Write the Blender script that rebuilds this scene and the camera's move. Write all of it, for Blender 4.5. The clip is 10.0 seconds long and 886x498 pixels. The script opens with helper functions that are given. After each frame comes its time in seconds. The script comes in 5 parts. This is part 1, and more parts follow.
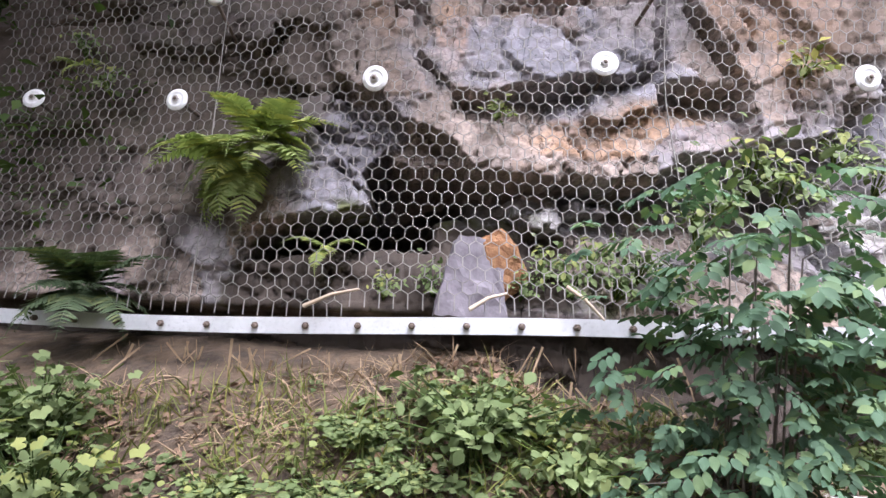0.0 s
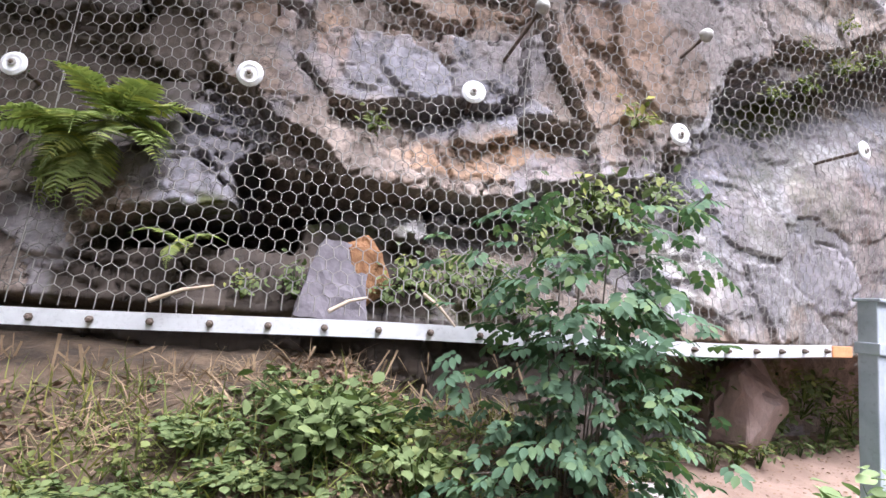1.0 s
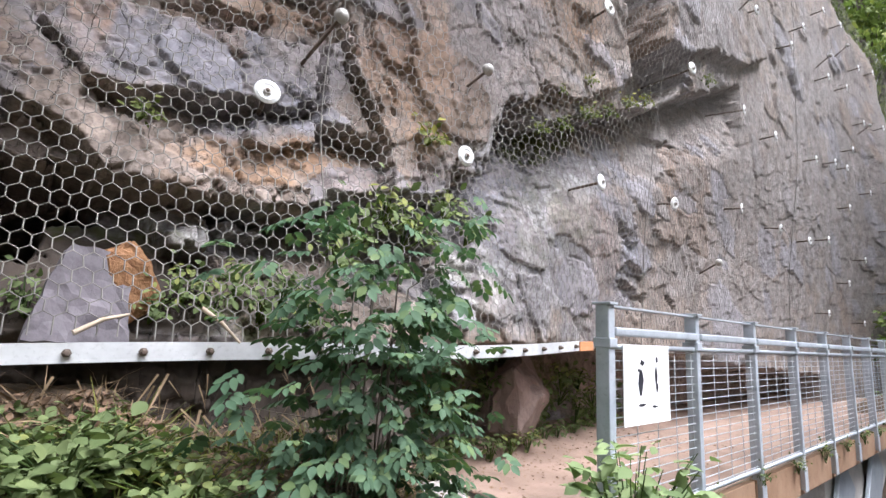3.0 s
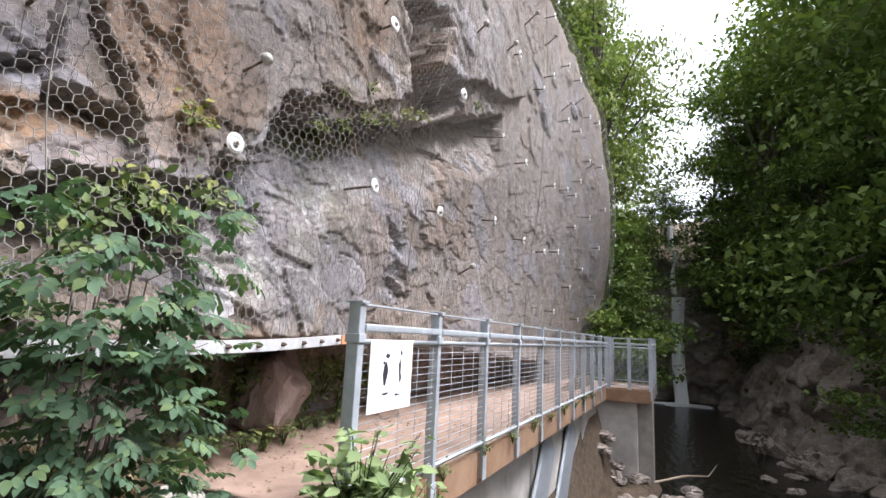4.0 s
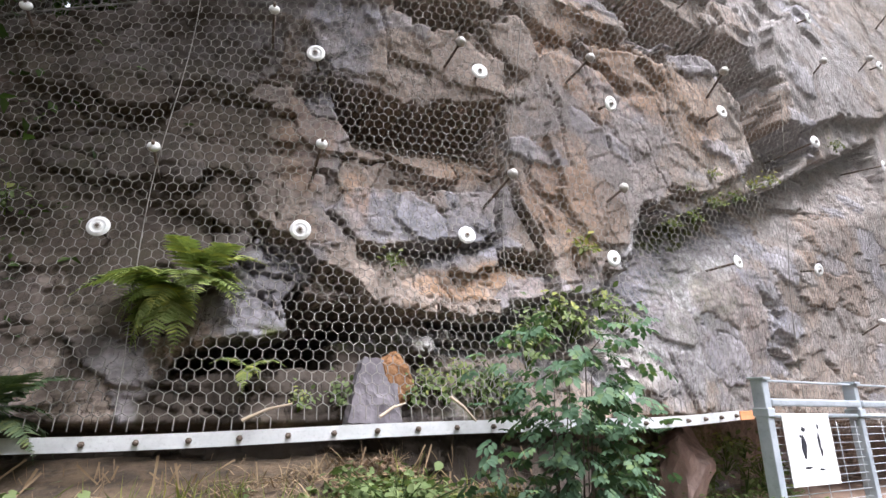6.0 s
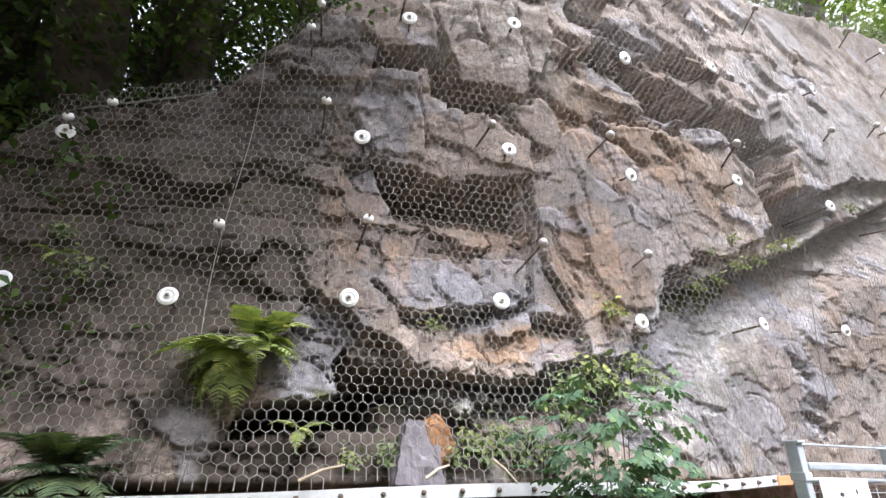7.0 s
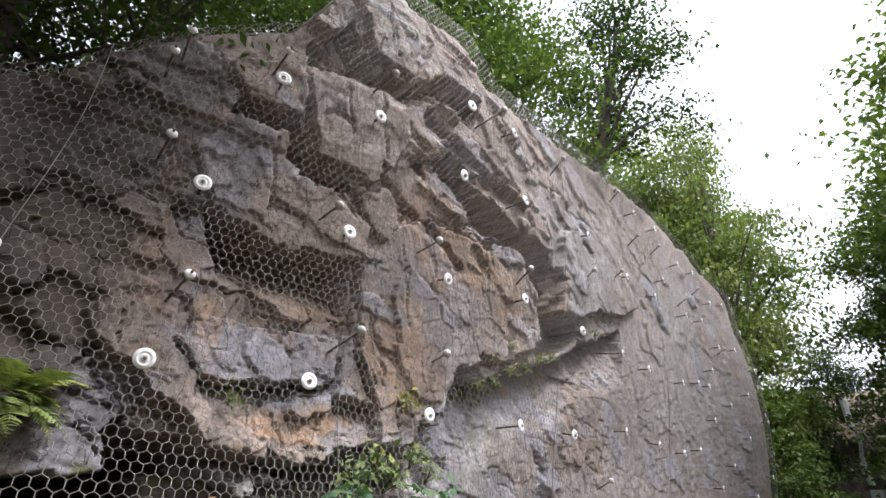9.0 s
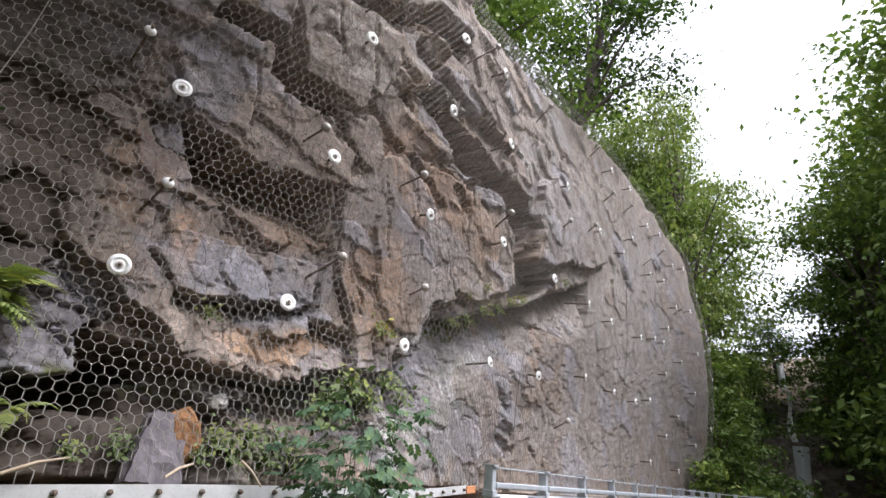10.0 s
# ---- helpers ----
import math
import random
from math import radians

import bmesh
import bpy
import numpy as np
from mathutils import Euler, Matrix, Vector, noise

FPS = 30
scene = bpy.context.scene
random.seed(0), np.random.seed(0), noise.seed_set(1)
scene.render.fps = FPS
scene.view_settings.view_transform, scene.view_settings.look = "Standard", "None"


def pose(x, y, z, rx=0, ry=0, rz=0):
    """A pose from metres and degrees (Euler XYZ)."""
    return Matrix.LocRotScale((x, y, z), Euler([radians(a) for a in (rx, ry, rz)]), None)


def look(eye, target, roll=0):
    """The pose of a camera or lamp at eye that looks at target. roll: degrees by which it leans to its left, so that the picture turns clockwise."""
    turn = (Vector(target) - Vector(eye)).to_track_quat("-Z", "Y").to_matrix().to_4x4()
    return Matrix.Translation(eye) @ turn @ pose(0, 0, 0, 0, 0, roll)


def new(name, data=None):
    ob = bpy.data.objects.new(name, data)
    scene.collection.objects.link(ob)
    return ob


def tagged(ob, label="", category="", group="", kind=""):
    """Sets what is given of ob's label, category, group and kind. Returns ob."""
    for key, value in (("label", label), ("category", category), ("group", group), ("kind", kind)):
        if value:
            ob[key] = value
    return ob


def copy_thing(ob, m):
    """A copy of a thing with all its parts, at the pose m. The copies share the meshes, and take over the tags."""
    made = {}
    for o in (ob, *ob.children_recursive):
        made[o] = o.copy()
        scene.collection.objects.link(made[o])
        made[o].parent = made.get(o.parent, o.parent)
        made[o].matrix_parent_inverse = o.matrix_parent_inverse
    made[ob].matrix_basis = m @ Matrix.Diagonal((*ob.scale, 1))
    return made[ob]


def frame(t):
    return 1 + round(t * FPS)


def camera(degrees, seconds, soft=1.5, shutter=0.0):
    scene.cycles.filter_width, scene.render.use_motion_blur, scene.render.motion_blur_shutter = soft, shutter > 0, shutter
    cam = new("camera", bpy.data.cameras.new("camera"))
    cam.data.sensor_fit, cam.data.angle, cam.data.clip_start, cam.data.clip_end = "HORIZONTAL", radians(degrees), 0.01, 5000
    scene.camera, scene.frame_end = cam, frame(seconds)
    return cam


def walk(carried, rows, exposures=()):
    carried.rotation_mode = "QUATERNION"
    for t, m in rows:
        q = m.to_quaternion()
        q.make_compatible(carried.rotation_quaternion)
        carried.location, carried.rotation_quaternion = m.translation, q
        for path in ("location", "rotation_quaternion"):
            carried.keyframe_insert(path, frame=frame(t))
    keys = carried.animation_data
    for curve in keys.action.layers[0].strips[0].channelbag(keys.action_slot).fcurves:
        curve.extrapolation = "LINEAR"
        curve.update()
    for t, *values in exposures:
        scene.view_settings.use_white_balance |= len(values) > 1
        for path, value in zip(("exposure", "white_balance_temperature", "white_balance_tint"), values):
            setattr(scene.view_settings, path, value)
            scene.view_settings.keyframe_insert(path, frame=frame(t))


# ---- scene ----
cam = camera(83.0, 10.0)
PATH = [
    (0, (-0.304, -0.056, 0.967), (-0.152, 1.93, 1.143), 2.6),
    (0.5, (-0.326, -0.082, 0.96), (0.021, 1.884, 1.079), 4.6),
    (1, (-0.233, -0.169, 0.943), (0.371, 1.721, 1.192), 5.1),
    (1.5, (-0.2, -0.28, 0.97), (0.54, 1.564, 1.198), -0.9),
    (2, (-0.226, -0.223, 0.951), (0.613, 1.572, 1.22), 0.7),
    (2.5, (-0.257, -0.158, 0.934), (0.725, 1.56, 1.225), 2.7),
    (3, (-0.187, -0.159, 0.949), (1.084, 1.347, 1.29), 2.5),
    (3.2, (-0.146, -0.199, 0.95), (1.274, 1.169, 1.284), 2.3),
    (4.3, (-0.282, -0.443, 0.99), (1.519, 0.353, 1.339), 2.9),
    (4.5, (-0.366, -0.508, 0.968), (1.387, 0.382, 1.338), 1.0),
    (5, (-0.548, -0.554, 1.003), (0.904, 0.732, 1.492), -2.6),
    (5.5, (-0.815, -0.606, 0.939), (0.181, 1.026, 1.523), -1.3),
    (5.7, (-0.93, -0.646, 0.978), (-0.012, 1.041, 1.537), -0.1),
    (6.8, (-1.214, -0.914, 0.938), (-0.482, 0.779, 1.713), 0.5),
    (7, (-1.3, -0.908, 0.952), (-0.554, 0.763, 1.759), 1.0),
    (7.5, (-1.537, -0.872, 1.086), (-0.757, 0.7, 2.044), 1.8),
    (8, (-1.642, -0.911, 1.138), (-0.751, 0.573, 2.14), 4.2),
    (8.5, (-1.728, -1.023, 1.221), (-0.63, 0.366, 2.151), 0.9),
    (9, (-1.709, -1.062, 1.24), (-0.391, 0.095, 2.203), 3.7),
    (9.5, (-1.709, -0.963, 1.139), (-0.289, 0.162, 1.987), 4.8),
    (10, (-1.703, -0.903, 1.098), (-0.237, 0.198, 1.896), 5.8),
]
walk(cam, [(t, look(eye, aim, lean)) for t, eye, aim, lean in PATH], [(0, 2.28, 5800, 22), (1.5, 2.18, 5850, 18), (3, 1.93, 5950, 15), (4.5, 1.9, 6150, 15), (5.5, 2.0, 6050, 15), (7, 2.32, 6000, 14), (7.5, 2.48, 5950, 13), (8, 2.3, 6000, 14), (8.5, 2.0, 6050, 14), (9, 1.68, 6100, 14), (9.5, 1.6, 6150, 15), (10, 1.6, 6150, 15)])

# ---- light ----
world = bpy.data.worlds.new("sky")
scene.world = world
world.use_nodes = True
sky = world.node_tree.nodes.new("ShaderNodeTexSky")
sky.sky_type, sky.sun_disc = "NISHITA", False
sky.sun_elevation, sky.sun_rotation = radians(64), radians(163)
sky.air_density, sky.dust_density, sky.ozone_density = 1.0, 4.0, 0.6
cloud = world.node_tree.nodes.new("ShaderNodeHueSaturation")
cloud.inputs["Saturation"].default_value = 0.18
world.node_tree.links.new(sky.outputs[0], cloud.inputs["Color"])
world.node_tree.links.new(cloud.outputs[0], world.node_tree.nodes["Background"].inputs[0])
world.node_tree.nodes["Background"].inputs[1].default_value = 0.15
sun = new("sun", bpy.data.lights.new("sun", "SUN"))
sun.data.energy, sun.data.angle, sun.data.color = 2.2, radians(30), (1.0, 0.985, 0.96)
sun.matrix_world = look((2.8, -9.2, 20), (0, 0, 0))

rng = np.random.default_rng(7)


# ---- materials ----
def material(name, rough=0.8, metal=0.0):
    m = bpy.data.materials.new(name)
    m.use_nodes = True
    b = m.node_tree.nodes["Principled BSDF"]
    b.inputs["Roughness"].default_value, b.inputs["Metallic"].default_value = rough, metal
    return m, m.node_tree, b


def coords(nt):
    return nt.nodes.new("ShaderNodeTexCoord").outputs["Object"]


def noise_of(nt, vec, scale, detail=5, rough=0.6, distort=0.0):
    n = nt.nodes.new("ShaderNodeTexNoise")
    n.inputs["Scale"].default_value, n.inputs["Detail"].default_value = scale, detail
    n.inputs["Roughness"].default_value, n.inputs["Distortion"].default_value = rough, distort
    nt.links.new(vec, n.inputs["Vector"])
    return n.outputs[0]


def stretched(nt, vec, scale, turn=(0, 0, 0)):
    n = nt.nodes.new("ShaderNodeMapping")
    n.inputs["Scale"].default_value, n.inputs["Rotation"].default_value = scale, turn
    nt.links.new(vec, n.inputs["Vector"])
    return n.outputs[0]


def ramp(nt, fac, stops):
    n = nt.nodes.new("ShaderNodeValToRGB")
    e = n.color_ramp.elements
    while len(e) < len(stops):
        e.new(0.5)
    for el, (at, c) in zip(e, stops):
        el.position = at
        el.color = (*c, 1) if isinstance(c, tuple) else (c, c, c, 1)
    nt.links.new(fac, n.inputs[0])
    return n.outputs[0]


def mix(nt, fac, a, b, how="MIX"):
    n = nt.nodes.new("ShaderNodeMix")
    n.data_type, n.blend_type = "RGBA", how
    for sock, v in ((n.inputs[0], fac), (n.inputs[6], a), (n.inputs[7], b)):
        if isinstance(v, (int, float)):
            sock.default_value = v
        elif isinstance(v, tuple):
            sock.default_value = (*v, 1)
        else:
            nt.links.new(v, sock)
    return n.outputs[2]


def times(nt, a, b, how="MULTIPLY"):
    n = nt.nodes.new("ShaderNodeMath")
    n.operation, n.use_clamp = how, True
    for sock, v in ((n.inputs[0], a), (n.inputs[1], b)):
        if isinstance(v, (int, float)):
            sock.default_value = v
        else:
            nt.links.new(v, sock)
    return n.outputs[0]


def attribute(nt, name):
    n = nt.nodes.new("ShaderNodeAttribute")
    n.attribute_name = name
    return n.outputs["Fac"]


def bump(nt, b, height, strength, distance):
    n = nt.nodes.new("ShaderNodeBump")
    n.inputs["Strength"].default_value, n.inputs["Distance"].default_value = strength, distance
    nt.links.new(height, n.inputs["Height"])
    nt.links.new(n.outputs[0], b.inputs["Normal"])


def rock_material(name, brown, grey, rust, pale):
    m, nt, b = material(name, 0.85)
    v = coords(nt)
    big, mid, fine = noise_of(nt, v, 1.1, 6, 0.6, 0.6), noise_of(nt, v, 5.0, 8, 0.65, 0.4), noise_of(nt, v, 38.0, 6, 0.7)
    streak = noise_of(nt, stretched(nt, v, (4, 4, 1.3), (0, 0.35, 0)), 1.0, 6, 0.65, 0.8)
    col = mix(nt, ramp(nt, big, [(0.36, 0.0), (0.62, 1.0)]), brown, tuple(0.62 * x + 0.02 for x in brown))
    col = mix(nt, ramp(nt, streak, [(0.42, 0.0), (0.7, 0.28)]), col, tuple(min(1, 1.35 * x) for x in brown))
    col = mix(nt, times(nt, attribute(nt, "grey"), ramp(nt, mid, [(0.3, 0.55), (0.6, 1.0)])), col, grey)
    col = mix(nt, times(nt, attribute(nt, "rust"), ramp(nt, mid, [(0.35, 0.1), (0.6, 0.9)])), col, rust)
    col = mix(nt, times(nt, attribute(nt, "pale"), ramp(nt, mid, [(0.42, 0.0), (0.56, 1.0)])), col, pale)
    col = mix(nt, ramp(nt, mid, [(0.56, 0.0), (0.74, 0.5)]), col, tuple(0.45 * x for x in brown))
    col = mix(nt, ramp(nt, fine, [(0.35, 0.55), (0.55, 0.0)]), col, tuple(0.3 * x for x in brown))
    col = mix(nt, ramp(nt, fine, [(0.6, 0.0), (0.8, 0.4)]), col, tuple(min(1, 1.7 * x) for x in brown))
    plate = mix(nt, 0.14, stretched(nt, v, (1.0, 0.6, 1.25), (0, 0.12, 0)), noise_of(nt, v, 5.0, 3, 0.5), "ADD")
    tones, steps = [], []
    for scale in (2.3, 6.5, 19.0):
        cell = nt.nodes.new("ShaderNodeTexVoronoi")
        cell.distance = "CHEBYCHEV"
        cell.inputs["Scale"].default_value = scale
        nt.links.new(plate, cell.inputs["Vector"])
        tones.append(ramp(nt, cell.outputs["Color"], [(0.1, 0.66), (0.5, 1.0), (0.9, 1.28)]))
        steps.append(cell.outputs["Color"])
    whole = attribute(nt, "tone")
    col = mix(nt, ramp(nt, whole, [(0.52, 0.0), (0.66, 0.62)]), col, grey)
    col = mix(nt, ramp(nt, whole, [(0.06, 0.0), (0.12, 0.45), (0.3, 0.35), (0.42, 0.0)]), col, tuple(0.5 * (x + y) for x, y in zip(brown, rust)))
    col = mix(nt, 1.0, col, ramp(nt, whole, [(0.0, 1.0), (0.04, 0.68), (0.5, 1.0), (0.9, 1.22)]), "MULTIPLY")
    for tone, weight in zip(tones, (0.3, 0.55, 0.6)):
        col = mix(nt, weight, col, tone, "MULTIPLY")
    moss = times(nt, attribute(nt, "moss"), ramp(nt, noise_of(nt, v, 7, 6, 0.7), [(0.42, 0.0), (0.58, 1.0)]))
    col = mix(nt, moss, col, mix(nt, fine, (0.035, 0.045, 0.012), (0.13, 0.14, 0.035)))
    # soil brown, darkened further so that the cliff's left reads as shaded
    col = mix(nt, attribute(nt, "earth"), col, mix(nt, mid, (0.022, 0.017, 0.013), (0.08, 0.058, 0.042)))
    crack = nt.nodes.new("ShaderNodeTexVoronoi")
    crack.feature = "DISTANCE_TO_EDGE"
    crack.inputs["Scale"].default_value = 4.2
    nt.links.new(mix(nt, 0.5, stretched(nt, v, (2.0, 1, 0.8), (0, 0.45, 0)), noise_of(nt, v, 4.0, 7, 0.7), "ADD"), crack.inputs["Vector"])
    line = mix(nt, ramp(nt, big, [(0.5, 0.0), (0.66, 1.0)]), ramp(nt, crack.outputs["Distance"], [(0.0, 0.0), (0.02, 1.0)]), (1.0, 1.0, 1.0))
    col = mix(nt, times(nt, line, 1.0), mix(nt, 0.75, col, (0.03, 0.025, 0.022)), col)
    nt.links.new(col, b.inputs["Base Color"])
    h = mix(nt, 0.6, mix(nt, 0.6, mix(nt, 0.3, mid, fine), line), mix(nt, 0.3, mix(nt, 0.5, steps[0], steps[1]), steps[2]))
    bump(nt, b, h, 1.0, 0.018)
    return m


def leaf_material(name, dark, light, sheen=0.68):
    m, nt, b = material(name, sheen)
    r = nt.nodes.new("ShaderNodeNewGeometry").outputs["Random Per Island"]
    o = nt.nodes.new("ShaderNodeObjectInfo").outputs["Random"]
    f = mix(nt, 0.4, r, o)
    b.inputs["Specular IOR Level"].default_value = 0.22
    col = ramp(nt, f, [(0.1, dark), (0.62, light), (0.97, tuple(min(1, x * y) for x, y in zip(light, (1.7, 1.35, 0.8))))])
    col = mix(nt, 0.25, col, ramp(nt, noise_of(nt, coords(nt), 0.9, 3), [(0.3, tuple(0.5 * x for x in dark)), (0.7, light)]))
    nt.links.new(col, b.inputs["Base Color"])
    tr = nt.nodes.new("ShaderNodeBsdfTranslucent")
    nt.links.new(mix(nt, 0.5, col, (0.35, 0.5, 0.06), "OVERLAY"), tr.inputs[0])
    ms = nt.nodes.new("ShaderNodeMixShader")
    ms.inputs[0].default_value = 0.3
    nt.links.new(b.outputs[0], ms.inputs[1]), nt.links.new(tr.outputs[0], ms.inputs[2])
    nt.links.new(ms.outputs[0], nt.nodes["Material Output"].inputs[0])
    return m


def plain(name, a, c, rough=0.6, metal=0.0, scale=6.0, relief=0.3, depth=0.004, grain=60.0):
    m, nt, b = material(name, rough, metal)
    v = coords(nt)
    n1, n2 = noise_of(nt, v, scale, 6, 0.65, 0.3), noise_of(nt, v, grain, 4, 0.6)
    col = mix(nt, ramp(nt, n1, [(0.35, 0.0), (0.65, 1.0)]), a, c)
    col = mix(nt, ramp(nt, n2, [(0.55, 0.0), (0.8, 0.45)]), col, tuple(0.5 * x for x in a))
    nt.links.new(col, b.inputs["Base Color"])
    bump(nt, b, mix(nt, 0.5, n1, n2), relief, depth)
    return m


ROCK = rock_material("rock", (0.325, 0.258, 0.213), (0.215, 0.21, 0.235), (0.37, 0.215, 0.115), (0.47, 0.455, 0.43))
GORGE_ROCK = rock_material("gorge_rock", (0.38, 0.32, 0.275), (0.34, 0.32, 0.30), (0.25, 0.16, 0.09), (0.3, 0.29, 0.27))
SOIL = plain("soil", (0.045, 0.032, 0.022), (0.13, 0.09, 0.055), 0.95, 0, 9.0, 0.9, 0.03, 30)
PATH_SAND = plain("path_sand", (0.18, 0.12, 0.088), (0.27, 0.19, 0.145), 0.95, 0, 2.5, 0.5, 0.01, 90)
CONCRETE = plain("concrete", (0.36, 0.34, 0.31), (0.58, 0.56, 0.52), 0.9, 0, 1.6, 0.4, 0.01, 40)
STEEL = plain("galvanised_steel", (0.40, 0.44, 0.48), (0.52, 0.56, 0.60), 0.5, 0.35, 7.0, 0.1, 0.002, 50)
SHEET = plain("zinc_sheet", (0.25, 0.28, 0.31), (0.34, 0.37, 0.40), 0.55, 0.3, 3.0, 0.1, 0.002, 40)
WIRE = plain("zinc_wire", (0.17, 0.16, 0.143), (0.27, 0.255, 0.225), 0.65, 0.1, 5.0, 0.0, 0.001, 40)
STRAP = plain("galvanised_strap", (0.52, 0.53, 0.53), (0.68, 0.69, 0.69), 0.5, 0.3, 4.0, 0.1, 0.002, 60)
PLATE = plain("white_plate", (0.74, 0.74, 0.72), (0.82, 0.82, 0.81), 0.45, 0.05, 9.0, 0.1, 0.002, 60)
CAP = plain("cap_plastic", (0.34, 0.32, 0.29), (0.50, 0.48, 0.45), 0.4, 0.1, 12.0, 0.1, 0.002, 80)
ROD = plain("rusty_rod", (0.10, 0.08, 0.065), (0.18, 0.13, 0.10), 0.7, 0.4, 20.0, 0.2, 0.002, 80)
FASCIA = plain("rusty_fascia", (0.22, 0.125, 0.07), (0.34, 0.22, 0.14), 0.8, 0.1, 2.2, 0.3, 0.006, 30)
PAINT = plain("orange_primer", (0.50, 0.19, 0.07), (0.60, 0.30, 0.15), 0.7, 0, 9.0, 0.1, 0.002, 50)
SIGN = plain("sign_white", (0.80, 0.80, 0.80), (0.86, 0.86, 0.86), 0.4, 0, 2.0, 0.0, 0.001, 20)
INK = plain("sign_ink", (0.02, 0.02, 0.03), (0.05, 0.05, 0.06), 0.5, 0, 9.0, 0.0, 0.001, 20)
BARK = plain("bark", (0.055, 0.045, 0.035), (0.13, 0.11, 0.09), 0.95, 0, 6.0, 0.8, 0.02, 30)
STRAW = plain("dry_grass", (0.17, 0.11, 0.06), (0.33, 0.24, 0.14), 0.8, 0, 2.0, 0, 0.001, 20)
LITTER = plain("litter", (0.10, 0.06, 0.035), (0.22, 0.14, 0.085), 0.85, 0, 30.0, 0, 0.001, 40)
TWIG = plain("twig", (0.34, 0.27, 0.19), (0.45, 0.37, 0.28), 0.8, 0, 6.0, 0.1, 0.002, 40)
BOULDER = plain("pink_boulder", (0.18, 0.13, 0.11), (0.32, 0.24, 0.21), 0.85, 0, 3.0, 0.8, 0.02, 26)
PURPLE = plain("purple_slate", (0.10, 0.088, 0.097), (0.19, 0.17, 0.185), 0.8, 0, 5.0, 0.6, 0.012, 34)
OCHRE = plain("ochre_rock", (0.20, 0.095, 0.04), (0.32, 0.165, 0.075), 0.85, 0, 7.0, 0.7, 0.012, 30)
STONE = plain("grey_stone", (0.22, 0.205, 0.185), (0.33, 0.31, 0.28), 0.9, 0, 4.0, 0.6, 0.01, 40)
# shade_leaf and sunny_leaf have shade and sun put into their greens
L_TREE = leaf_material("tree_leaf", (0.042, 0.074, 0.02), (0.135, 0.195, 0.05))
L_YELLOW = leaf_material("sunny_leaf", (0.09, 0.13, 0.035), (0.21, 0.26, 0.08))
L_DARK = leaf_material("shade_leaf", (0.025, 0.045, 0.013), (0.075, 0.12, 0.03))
L_SHRUB = leaf_material("shrub_leaf", (0.046, 0.09, 0.052), (0.105, 0.175, 0.102))
L_BANK = leaf_material("bank_leaf", (0.08, 0.115, 0.04), (0.185, 0.235, 0.10))
L_PALE = leaf_material("pale_leaf", (0.13, 0.19, 0.08), (0.27, 0.34, 0.16))
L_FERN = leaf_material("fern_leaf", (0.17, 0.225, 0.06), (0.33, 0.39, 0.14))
# fern green dulled and darkened: the shade behind the net is in its colour
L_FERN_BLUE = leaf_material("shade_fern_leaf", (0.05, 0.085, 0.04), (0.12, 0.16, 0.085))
L_GRASS = leaf_material("grass_blade", (0.07, 0.10, 0.022), (0.20, 0.22, 0.07))

WATER, nt, b = material("pool_water", 0.22)
b.inputs["Base Color"].default_value = (0.012, 0.011, 0.008, 1)
bump(nt, b, noise_of(nt, stretched(nt, coords(nt), (1, 2.2, 1)), 2.2, 4, 0.5), 0.5, 0.06)
FOAM, nt, b = material("falling_water", 0.5)
nt.links.new(ramp(nt, noise_of(nt, stretched(nt, coords(nt), (1, 7, 0.6)), 2.0, 5), [(0.25, (0.62, 0.65, 0.68)), (0.45, (0.95, 0.96, 0.97))]), b.inputs["Base Color"])


# ---- mesh tools ----
def mesh_of(name, verts, faces, mat, smooth=False):
    me = bpy.data.meshes.new(name)
    verts = np.asarray(verts, np.float32)
    if isinstance(faces, np.ndarray):
        n, k = faces.shape
        me.vertices.add(len(verts)), me.loops.add(n * k), me.polygons.add(n)
        me.vertices.foreach_set("co", verts.ravel())
        me.loops.foreach_set("vertex_index", faces.astype(np.int32).ravel())
        me.polygons.foreach_set("loop_start", np.arange(0, n * k, k, dtype=np.int32))
        me.update(calc_edges=True)
    else:
        me.from_pydata(verts.tolist(), [], faces)
    me.materials.append(mat)
    if smooth:
        me.polygons.foreach_set("use_smooth", np.ones(len(me.polygons), bool))
    me.validate()
    return me


def add(name, me, parent=None, m=None, label=""):
    ob = new(name, me)
    if m is not None:
        ob.matrix_basis = m
    ob.parent = parent
    return tagged(ob, label)


def joined(pieces):
    vs, fs, n = [], [], 0
    for v, f in pieces:
        vs.append(np.asarray(v, float)), fs.append(np.asarray(f) + n)
        n += len(v)
    return np.concatenate(vs), np.concatenate(fs)


def box(x0, y0, z0, x1, y1, z1):
    v = [(x, y, z) for x in (x0, x1) for y in (y0, y1) for z in (z0, z1)]
    return np.array(v, float), np.array([(0, 1, 3, 2), (4, 6, 7, 5), (0, 4, 5, 1), (2, 3, 7, 6), (0, 2, 6, 4), (1, 5, 7, 3)])


def bevelled(name, size, mat, width=0.006):
    bm = bmesh.new()
    bmesh.ops.create_cube(bm, size=1, matrix=Matrix.Diagonal((*size, 1)))
    bmesh.ops.bevel(bm, geom=bm.edges[:], offset=width, segments=2, affect="EDGES", profile=0.6)
    me = bpy.data.meshes.new(name)
    bm.to_mesh(me), bm.free()
    me.materials.append(mat)
    return me


